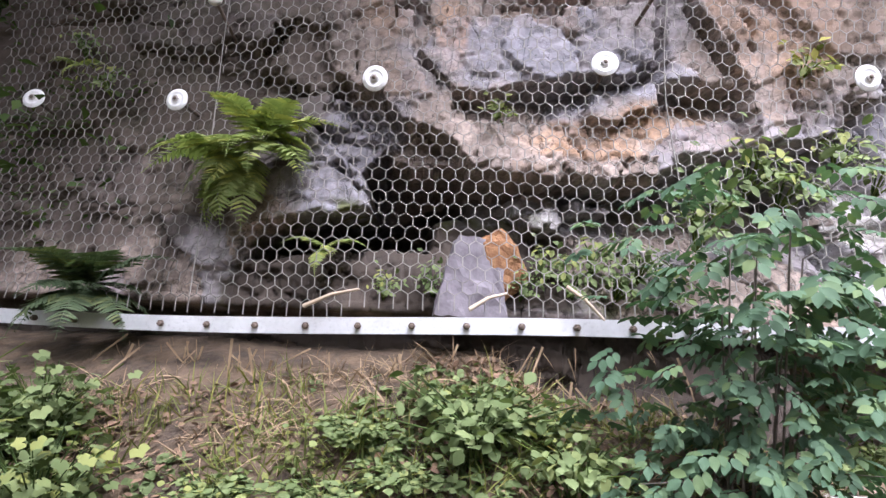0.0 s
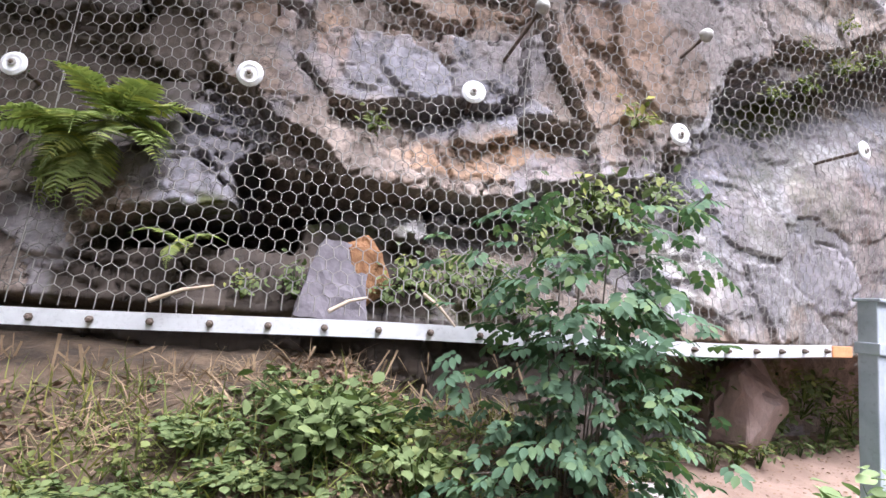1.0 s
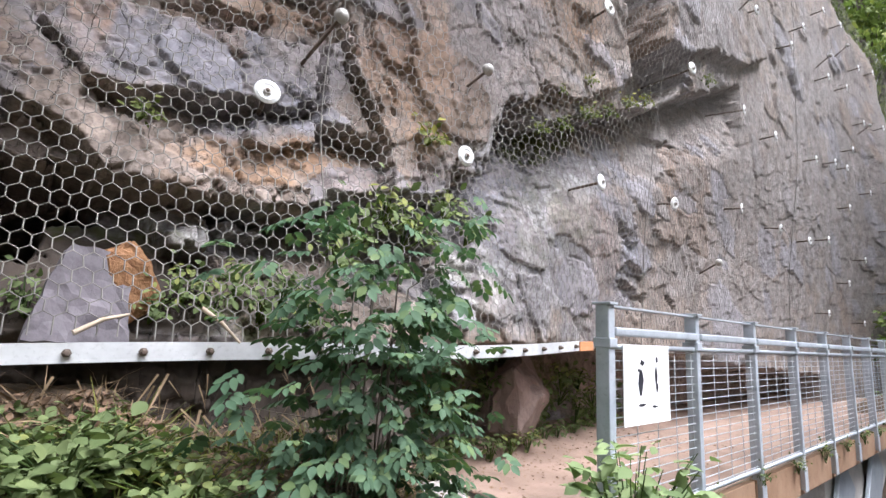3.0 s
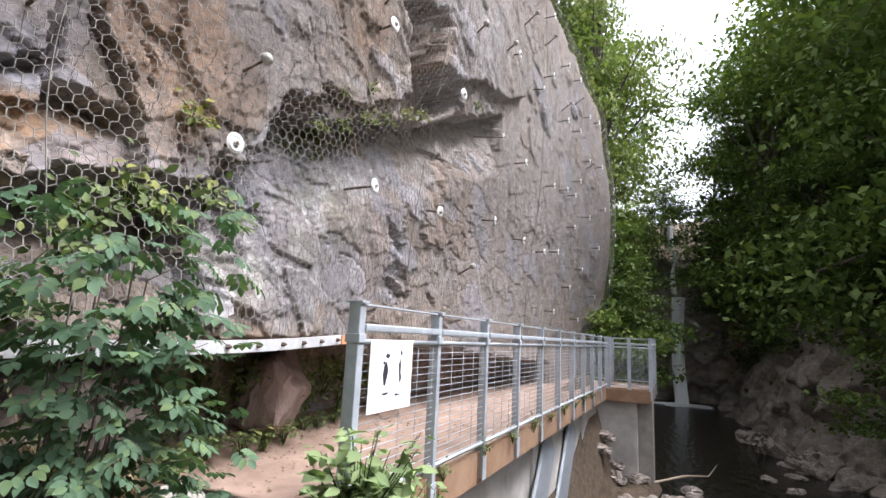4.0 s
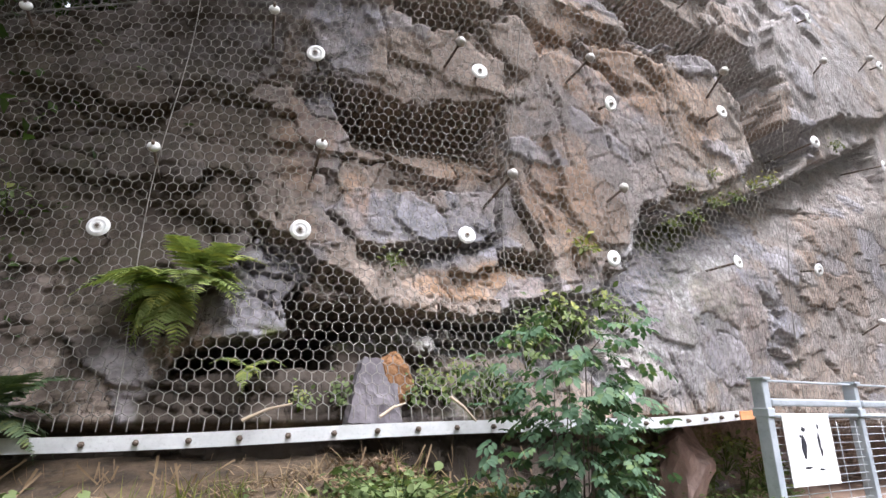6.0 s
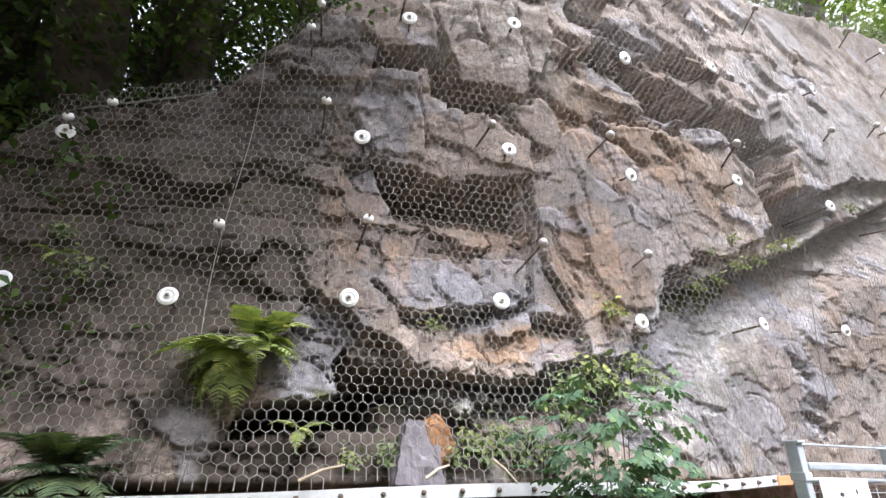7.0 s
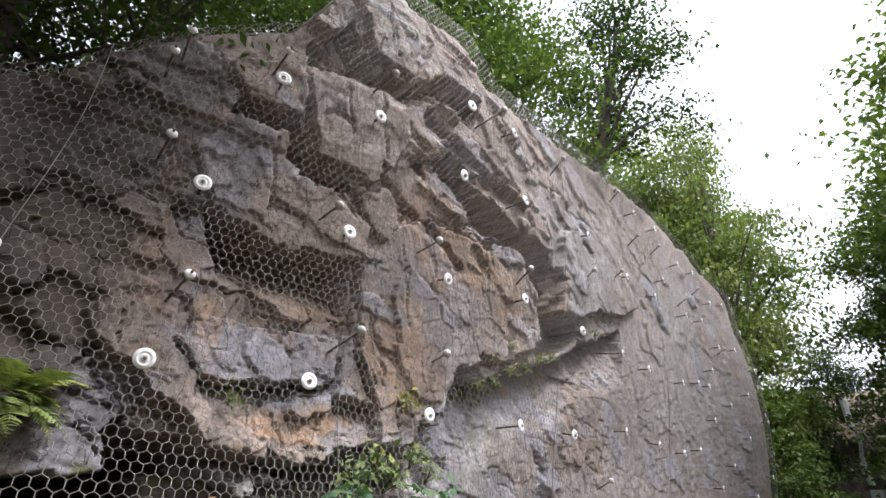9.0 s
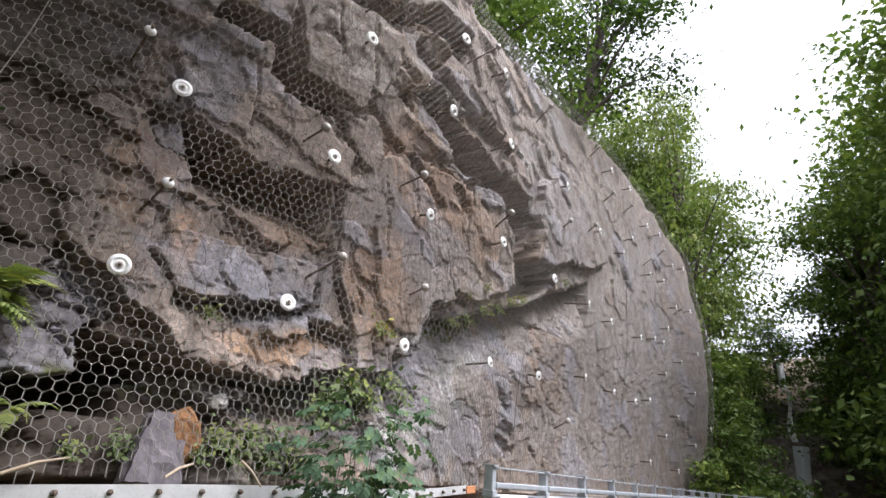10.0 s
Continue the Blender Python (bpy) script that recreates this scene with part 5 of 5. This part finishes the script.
# big broad-leaved shrub in front of the strap
shrub = tagged(add("shrub", None, None, pose(1.02, 1.74, 0.05)), "dense dark green broad-leaved shrub growing in front of the steel strap", "shrub")
r = np.random.default_rng(12)
leaf_mesh = mesh_of("leaf", *COMPOUND, L_SHRUB)
sprays = []
for i in range(24):
    u = (i + 0.5) / 24
    a = 2.4 * i
    z = 0.05 + 1.42 * u
    out = (0.66 - 0.34 * u) * (0.65 + 0.5 * r.random())
    tip = np.array([out * 1.08 * math.cos(a) + 0.1 * u, 0.6 * out * math.sin(a) - 0.08, z])
    root = np.array([0.10 * math.cos(a), 0.08 * math.sin(a), 0.0])
    mid = np.array([0.35 * tip[0], 0.35 * tip[1], 0.8 * z + 0.05])
    add("stem", mesh_of("stem", *tube([root, mid, tip], [0.005, 0.0035, 0.0015], 5), BARK, True), shrub)
    sprays.append((root, mid, tip, a))
for i in range(560):
    root, mid, tip, a = sprays[i % 24]
    u = 0.35 + 0.7 * r.random()
    p = (1 - u) ** 2 * root + 2 * u * (1 - u) * mid + u * u * tip + r.standard_normal(3) * (0.11, 0.07, 0.06)
    yaw = math.degrees(a) - 90 + 55 * r.standard_normal()
    s = 0.095 + 0.06 * r.random()
    add("leaf", leaf_mesh, shrub, pose(*p, 0, 0, yaw) @ pose(0, 0, 0, -22 + 16 * r.standard_normal(), 14 * r.standard_normal(), 0) @ Matrix.Diagonal((s, s, s, 1)))

fern((-1.2, 2.68, 1.66), 13, 0.6, L_FERN, "bright green fern hanging out of the netted rock", 140, 190, 4)
fern((-1.08, 2.62, 1.72), 7, 0.5, L_FERN, "bright green fern tuft growing through the net", 215, 120, 34)
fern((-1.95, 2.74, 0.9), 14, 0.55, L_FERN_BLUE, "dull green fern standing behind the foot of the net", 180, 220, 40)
fern((-0.72, 2.60, 1.18), 4, 0.26, L_FERN, "small fern in the rock hollow behind the net", 180, 160, 20)
fern((-2.5, 3.3, 2.35), 4, 0.22, L_FERN, "small yellow-green fern on the mossy rock", 180, 180, 20)

low_plant = plant("bramble", 21, 400, 0.38, 0.30, ROUND_LEAF, 0.05, L_BANK, "bright green leafy bramble on the earth bank", "plant")
low_plant_2 = plant("bramble", 22, 320, 0.32, 0.24, ROUND_LEAF, 0.045, L_BANK, "bright green leafy bramble on the earth bank", "plant")
tall_weed = plant("tall_weed", 23, 520, 0.36, 0.5, LOBED, 0.05, L_BANK, "tall green weed with lobed leaves on the bank", "plant", -20)
pale_weed = plant("pale_weed", 24, 420, 0.3, 0.75, OVAL_LEAF, 0.095, L_PALE, "pale variegated weed growing by the railing's first post", "plant", -5)
small_weed = plant("small_weed", 25, 70, 0.14, 0.12, OVAL_LEAF, 0.04, L_BANK, "small green weed rooted in a crack", "plant")
dry_tuft = plant("dry_weed", 26, 60, 0.13, 0.10, SIMPLE_LEAF, 0.06, L_GRASS, "yellowing weed tuft rooted in a crack of the rock", "plant")


def on_bank(source, x, y, s=1.0, turn=0.0, lift=0.0):
    return copy_thing(source, pose(x, y, height(x, y) + lift, 0, 0, turn) @ Matrix.Diagonal((s, s, s, 1)))


low_plant.matrix_basis, low_plant_2.matrix_basis = pose(0.0, 1.85, height(0.0, 1.85) + 0.02), pose(0.35, 1.78, height(0.35, 1.78) + 0.02)
tall_weed.matrix_basis = pose(-1.95, 1.95, height(-1.95, 1.95))
for i, (x, y, s) in enumerate([(-0.25, 1.8, 0.75), (0.25, 1.95, 0.8), (-0.05, 2.05, 0.8), (-0.55, 1.8, 0.8), (-0.75, 1.7, 0.85), (-0.95, 1.85, 0.6), (-1.1, 1.5, 0.7), (-0.45, 2.0, 0.7), (0.5, 1.5, 0.4)]):
    on_bank(low_plant if i % 2 else low_plant_2, x, y, s, 71 * i).scale.z *= 0.6
for i, (x, y, s) in enumerate([(-1.5, 1.8, 0.9), (-2.3, 2.15, 1.1), (-1.35, 1.45, 0.9), (-1.75, 1.4, 0.9), (-2.1, 1.6, 1.1), (-2.7, 2.3, 1.2), (-1.15, 1.2, 0.7), (-2.6, 1.9, 1.2), (-1.7, 2.1, 0.8)]):
    on_bank(tall_weed, x, y, s, 47 * i)
pale_weed.matrix_basis = pose(1.95, 1.05, -0.22)
copy_thing(pale_weed, pose(2.3, 1.08, -0.34, 0, 0, 80) @ Matrix.Diagonal((0.85, 0.85, 0.8, 1)))
copy_thing(pale_weed, pose(2.85, 1.12, -0.5, 0, 0, 150) @ Matrix.Diagonal((0.8, 0.8, 0.7, 1)))
small_weed.matrix_basis = pose(2.3, 2.8, 0.0)
for i, (x, y) in enumerate([(2.55, 2.8), (2.8, 2.7), (3.05, 2.72), (3.3, 2.75), (3.7, 2.9), (4.2, 2.92), (2.15, 2.62), (2.0, 2.45), (2.45, 2.72), (3.5, 2.95), (3.9, 2.9), (4.5, 3.0), (2.7, 2.95), (2.2, 2.95), (5.0, 2.95), (3.25, 3.05)]):
    copy_thing(small_weed, pose(x, y, 0.05, 0, 0, 50 * i) @ Matrix.Diagonal((1.2, 1.2, 1.1, 1)))
for i in range(22):
    x = 2.2 + 0.13 * i
    copy_thing(small_weed, pose(x, 2.98 + 0.06 * math.sin(3 * i), 0.12 + 0.45 * ((i * 7) % 11) / 11, 25, 0, 50 * i) @ Matrix.Diagonal((1.5, 1.3, 1.3, 1)))
for i in range(9):
    x = 3.4 + 0.85 * i
    copy_thing(small_weed, pose(x, 1.28, -0.05, 0, 0, 50 * i) @ Matrix.Diagonal((0.8, 0.6, 0.7 + 0.3 * (i % 2), 1)))


def in_crack(source, x, z, s=1.0, back=0.08):
    y = float(sheet(x, z)) + back
    return copy_thing(source, pose(x, y, z, 35, 0, 20 * math.sin(9 * x)) @ Matrix.Diagonal((s, s, s, 1)))


dry_tuft.matrix_basis = pose(1.72, float(sheet(1.72, 2.2)) + 0.04, 2.2, 35, 0, 0)
for i, (x, z, s) in enumerate([(0.15, 1.93, 1.1), (2.75, 2.56, 1.0), (3.0, 2.66, 1.2), (3.3, 2.84, 1.3), (3.6, 2.96, 1.2), (3.9, 3.14, 1.2), (4.2, 3.26, 1.2), (2.95, 2.95, 0.8), (3.3, 3.15, 0.9), (5.6, 4.0, 1.2)]):
    in_crack(dry_tuft, x, z, 0.62 * s)
for i, (x, z, s) in enumerate([(-0.15, 0.98, 1.0), (0.3, 0.98, 0.9), (0.42, 1.08, 1.0), (0.55, 1.0, 1.2), (0.66, 1.12, 1.1), (0.78, 1.0, 1.2), (0.9, 1.1, 1.2), (1.02, 0.98, 1.2), (-2.3, 2.2, 1.2), (1.9, 1.72, 1.3), (2.1, 1.6, 1.2), (-2.55, 2.5, 1.0), (-0.4, 0.95, 0.8)]):
    in_crack(small_weed, x, z, s, 0.22 if z < 1.3 else 0.1)
for i, (x, z) in enumerate([(1.25, 1.45), (1.45, 1.6), (1.6, 1.5), (1.15, 1.3)]):
    in_crack(small_weed, x, z, 1.6, 0.1)

# grass and straw on the bank
r = np.random.default_rng(33)


def blades(n, x0, x1, y0, y1, size, tilt, mat, patch):
    x, y = x0 + (x1 - x0) * r.random(n), y0 + (y1 - y0) * r.random(n)
    ok = fractal(x * 1.7, y * 1.7, patch, 3) > -0.08
    x, y = x[ok], y[ok]
    at = np.stack([x, y, ground(x, y) - 0.01], -1)
    return spread(*BLADE, at, turned(r, len(x), tilt, 22, np.array([0, -0.35, 0])), size * (0.5 + 0.8 * r.random(len(x))))


def leaf_mat(name, n, x0, x1, y0, y1, patch, low, leaf, size, mat, label):
    """Trailing leaves in uneven patches, lifted a little off the earth."""
    x, y = x0 + (x1 - x0) * r.random(n), y0 + (y1 - y0) * r.random(n)
    here = fractal(x * 1.5, y * 1.5, patch, 4)
    x, y, here = x[here > low], y[here > low], here[here > low]
    at = np.stack([x, y, ground(x, y) + 0.01 + 0.3 * np.minimum(here - low, 0.3) * r.random(len(x)) + 0.02 * r.random(len(x))], -1)
    v, f = spread(*leaf, at, turned(r, len(x), -8, 22, np.array([0, -0.4, 0])), size * (0.5 + 0.8 * r.random(len(x))))
    return tagged(add(name, mesh_of(name, v, f, mat)), label, "plant", kind="stuff")


leaf_mat("bramble_mat", 9000, -2.8, 0.75, 0.9, 2.35, 171, 0.09, ROUND_LEAF, 0.046, L_BANK, "trailing green bramble leaves spread over the bank")
leaf_mat("herb_mat", 9000, -2.6, 1.7, 0.8, 2.3, 181, 0.06, SIMPLE_LEAF, 0.035, L_GRASS, "small yellow-green herbs creeping over the bank")
leaf_mat("dead_leaf_mat", 7000, -2.6, 1.8, 0.8, 2.4, 191, -0.12, OVAL_LEAF, 0.035, LITTER, "brown dead leaves and litter on the bank")
straw = add("dry_grass", mesh_of("dry_grass", *blades(15000, -2.6, 1.9, 0.9, 2.5, 0.17, 8, STRAW, 151), STRAW))
tagged(straw, "dry straw-coloured grass lying on the bank", "grass", kind="stuff")
green = add("grass", mesh_of("grass", *blades(12000, -2.8, 1.9, 0.6, 2.4, 0.17, 45, L_GRASS, 161), L_GRASS))
tagged(green, "green grass blades on the bank", "grass", kind="stuff")
n = 200
x = -1.9 + 2.9 * r.random(n) ** 1.3
z = strap_z(x) - 0.08 - 0.35 * r.random(n)
y = sheet(x, 0.85) + 0.12 * r.random(n)
d = np.stack([0.5 * r.standard_normal(n), -0.15 + 0.25 * r.standard_normal(n), -1 + 0.2 * r.standard_normal(n)], -1)
tagged(add("hanging_straw", mesh_of("hanging_straw", *spread(*BLADE, np.stack([x, y, z], -1), frames_for(d, np.tile((0.0, -1.0, 0.2), (n, 1))), 0.06 + 0.3 * r.random(n) ** 2), STRAW)), "dead brown roots and straw hanging below the strap", "grass", kind="stuff")
n = 1500
x, y = 2.1 + 3.2 * r.random(n), 1.5 + 1.65 * np.sqrt(r.random(n))
v, f = spread(*OVAL_LEAF, np.stack([x, y, 0.015 + 0.16 * soft(y, 2.65, 3.2)], -1), turned(r, n, 0, 8), 0.014 + 0.02 * r.random(n) ** 2)
tagged(add("leaf_litter", mesh_of("leaf_litter", v, f, LITTER)), "small brown fallen leaves along the walkway", "leaf litter", kind="stuff")

# boulders at the walkway's start
def angular(seed, n):
    r = np.random.default_rng(seed)
    bm = bmesh.new()
    for p in r.standard_normal((n, 3)):
        bm.verts.new(0.5 * p / np.abs(p).max() * (0.8 + 0.2 * r.random()))
    hull = bmesh.ops.convex_hull(bm, input=bm.verts[:])
    bmesh.ops.delete(bm, geom=[v for v in bm.verts if not v.link_faces], context="VERTS")
    bmesh.ops.bevel(bm, geom=bm.edges[:], offset=0.02, segments=1, affect="EDGES")
    bmesh.ops.triangulate(bm, faces=bm.faces[:])
    bmesh.ops.subdivide_edges(bm, edges=bm.edges[:], cuts=3, use_grid_fill=True)
    for v in bm.verts:
        v.co += 0.06 * (noise.cell_vector(v.co * 6) - Vector((0.5, 0.5, 0.5))) + 0.02 * noise.noise_vector(v.co * 17)
    me = bpy.data.meshes.new("boulder")
    bm.to_mesh(me), bm.free()
    me.materials.append(BOULDER)
    return me


boulder_me = angular(3, 20)
tagged(add("boulder", boulder_me, None, pose(3.38, 2.98, 0.38, 8, -8, 20) @ Matrix.Diagonal((0.72, 0.55, 0.85, 1))), "angular pinkish boulder lying beside the walkway", "boulder")
lump_me = angular(4, 22)
lump_me.materials[0] = OCHRE


def split_slab(w, d, h):
    """A broken slab, narrower at the top, with chipped edges."""
    bm = bmesh.new()
    bmesh.ops.create_cube(bm, size=1)
    bmesh.ops.subdivide_edges(bm, edges=bm.edges[:], cuts=9, use_grid_fill=True)
    for v in bm.verts:
        taper = 1 - 0.3 * (v.co.z + 0.5)
        v.co = Vector((v.co.x * w * taper + 0.06 * w * (v.co.z + 0.5), v.co.y * d, v.co.z * h))
        v.co += 0.02 * (noise.cell_vector(v.co * 9) - Vector((0.5, 0.5, 0.5))) + 0.012 * noise.noise_vector(v.co * 23)
    me = bpy.data.meshes.new("fallen_slab")
    bm.to_mesh(me), bm.free()
    me.materials.append(PURPLE)
    return me


tagged(add("fallen_slab", split_slab(0.36, 0.1, 0.42), None, pose(0.04, 2.46, 1.04, -14, 6, 4)), "purplish grey fallen slab leaning behind the net", "rock")
tagged(add("fallen_rock", lump_me, None, pose(0.19, 2.5, 1.12, 10, -28, 10) @ Matrix.Diagonal((0.22, 0.2, 0.36, 1))), "rust-orange broken rock leaning on the fallen slab", "rock")
for a, c in (((-0.75, 2.28, 0.88), (-0.5, 2.24, 0.97)), ((0.42, 2.12, 1.02), (0.58, 2.08, 0.88)), ((0.0, 2.2, 0.9), (0.18, 2.25, 0.98))):
    tagged(add("stick", mesh_of("stick", *tube([a, np.mean([a, c], 0) + (0, 0, 0.015), c], [0.011, 0.009, 0.006], 6), TWIG, True)), "bare pale stick caught behind the net", "stick", "sticks")
tagged(add("dead_branch", mesh_of("dead_branch", *tube([(12.2, 0.3, -1.9), (13.0, -0.3, -1.85), (13.8, -0.8, -1.95), (14.4, -1.0, -1.8)], [0.028, 0.024, 0.016, 0.008], 6), TWIG, True)), "bare grey dead branch on the shingle", "branch")

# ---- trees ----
canopy = tree(41, 7.0, 2.6, 0.10, 260, 56, L_DARK, 0.08, "dark shaded tree overhanging the cliff top; three unseen copies added for shade")
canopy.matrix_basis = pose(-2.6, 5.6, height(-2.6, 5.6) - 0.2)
# the last three stand out of view, added to shade the cliff's left
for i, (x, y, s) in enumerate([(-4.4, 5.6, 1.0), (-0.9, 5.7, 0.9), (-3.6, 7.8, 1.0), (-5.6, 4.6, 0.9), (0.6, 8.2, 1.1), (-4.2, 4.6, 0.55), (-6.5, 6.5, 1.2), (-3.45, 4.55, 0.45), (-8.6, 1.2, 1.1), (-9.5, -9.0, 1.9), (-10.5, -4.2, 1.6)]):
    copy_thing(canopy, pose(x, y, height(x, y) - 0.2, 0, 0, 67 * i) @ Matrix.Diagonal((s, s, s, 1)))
# leaning trees with unseen crowns, added to keep light off the left rock
leaning = tree(49, 10.0, 2.7, 0.12, 230, 54, L_DARK, 0.55, "tall dark tree added on the slope above, leaning out to shade the cliff")
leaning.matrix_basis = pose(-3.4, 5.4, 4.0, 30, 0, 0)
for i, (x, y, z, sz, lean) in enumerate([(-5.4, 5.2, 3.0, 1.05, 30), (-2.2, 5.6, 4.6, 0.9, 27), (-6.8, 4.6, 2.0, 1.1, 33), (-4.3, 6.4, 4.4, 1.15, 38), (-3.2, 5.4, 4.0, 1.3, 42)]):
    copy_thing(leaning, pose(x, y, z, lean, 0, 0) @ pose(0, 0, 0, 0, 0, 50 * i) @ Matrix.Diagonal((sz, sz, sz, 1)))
crest_tree = tree(42, 5.5, 1.9, 0.13, 130, 50, L_TREE, 0.12, "green tree with some yellowing leaves on top of the cliff")
crest_tree.matrix_basis = pose(3.5, 4.2, 6.6)
for i, (x, y, z, sz) in enumerate([(4.6, 3.9, 7.0, 0.95), (6.0, 3.8, 7.3, 1.0), (2.7, 5.2, 6.6, 1.0), (4.8, 6.0, 7.6, 1.0), (1.6, 6.0, 6.6, 0.9)]):
    copy_thing(crest_tree, pose(x, y, z, 0, 0, 80 * i) @ Matrix.Diagonal((sz, sz, sz, 1)))
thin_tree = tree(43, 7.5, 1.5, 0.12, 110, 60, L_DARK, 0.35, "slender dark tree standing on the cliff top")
thin_tree.matrix_basis = pose(8.3, 3.0, 7.9, 12, 4, 0)
bush = tree(44, 2.4, 1.3, 0.13, 60, 40, L_YELLOW, 0.02, "yellow-green bush on the crest of the cliff")
bush.matrix_basis = pose(14.0, 4.2, height(14.0, 4.2)) @ Matrix.Diagonal((0.5, 0.5, 0.5, 1))
for i, (x, y, s) in enumerate([(16.5, 3.6, 1.0), (18.6, 3.8, 1.1), (4.2, 3.6, 0.55), (2.6, 3.5, 0.5), (20.3, 4.6, 1.3)]):
    copy_thing(bush, pose(x, y, max(height(x, y), float(crest(x)) - 0.6), 0, 0, 80 * i) @ Matrix.Diagonal((s, s, s, 1)))
foot_bush = tree(45, 2.6, 1.2, 0.16, 70, 40, L_TREE, 0.02, "green bush growing at the foot of the cliff's far end")
foot_bush.matrix_basis = pose(16.6, 1.7, -0.6)
for i, (x, y, z, s) in enumerate([(18.6, 1.5, -0.6, 1.2), (20.5, 2.6, -0.5, 1.4), (22.5, 3.3, 0.5, 1.4), (19.6, 2.0, 1.6, 1.2), (24.5, 3.6, 2.5, 1.5), (22, 3.6, 3.6, 1.6)]):
    copy_thing(foot_bush, pose(x, y, z, 0, 0, 80 * i) @ Matrix.Diagonal((s, s, s, 1)))
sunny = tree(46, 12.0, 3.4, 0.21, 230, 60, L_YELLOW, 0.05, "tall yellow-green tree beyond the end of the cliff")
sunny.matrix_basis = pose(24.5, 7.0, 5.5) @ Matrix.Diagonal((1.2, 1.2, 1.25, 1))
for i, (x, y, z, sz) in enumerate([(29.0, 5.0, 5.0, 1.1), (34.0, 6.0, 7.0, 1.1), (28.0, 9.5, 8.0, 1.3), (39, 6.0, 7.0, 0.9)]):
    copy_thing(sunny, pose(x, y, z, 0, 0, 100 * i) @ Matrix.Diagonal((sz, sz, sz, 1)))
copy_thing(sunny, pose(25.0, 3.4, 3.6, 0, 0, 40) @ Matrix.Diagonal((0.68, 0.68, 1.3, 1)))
gorge = tree(47, 12.0, 3.6, 0.21, 300, 62, L_TREE, 0.0, "tall dense green tree on the steep gorge side above the pool")
gorge.matrix_basis = pose(19.5, -10.6, 2.0) @ Matrix.Diagonal((1.2, 1.2, 1.3, 1))
for i, (x, y, z, sz) in enumerate([(23.5, -9.6, 2.5, 1.3), (28.0, -8.2, 3.0, 1.25), (33.0, -7.6, 3.5, 1.15), (16.0, -12.4, 2.0, 1.2), (18.0, -8.2, 1.5, 1.15), (12.0, -14.0, 1.6, 1.2), (38, -7.0, 6.0, 1.0), (7.5, -16.0, 1.0, 1.2), (20.0, -7.4, 0.8, 0.62), (25.0, -5.8, 1.0, 0.6), (29.5, -5.0, 1.4, 0.6), (31.0, -4.2, 4.5, 0.6), (27.5, -4.5, 2.5, 0.85), (16.5, -9.0, 0.8, 0.6)]):
    copy_thing(gorge, pose(x, y, z, 0, 0, 77 * i) @ Matrix.Diagonal((sz, sz, sz, 1)))
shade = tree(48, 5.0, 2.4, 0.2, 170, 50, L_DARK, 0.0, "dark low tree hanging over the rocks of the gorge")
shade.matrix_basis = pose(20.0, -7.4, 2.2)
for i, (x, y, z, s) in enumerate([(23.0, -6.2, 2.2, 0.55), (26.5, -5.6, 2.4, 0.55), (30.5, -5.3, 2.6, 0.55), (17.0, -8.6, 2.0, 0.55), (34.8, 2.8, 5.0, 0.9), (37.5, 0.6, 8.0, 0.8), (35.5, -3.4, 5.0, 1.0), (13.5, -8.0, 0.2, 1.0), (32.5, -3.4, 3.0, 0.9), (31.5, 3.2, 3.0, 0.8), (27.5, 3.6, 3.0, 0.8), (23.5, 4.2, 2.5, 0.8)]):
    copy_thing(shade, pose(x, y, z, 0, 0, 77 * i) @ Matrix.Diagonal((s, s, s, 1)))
overhang = copy_thing(foot_bush, pose(15.6, -5.2, -0.9, 0, 0, 30))
tagged(overhang, "light green bush growing out of the rocks above the pool")
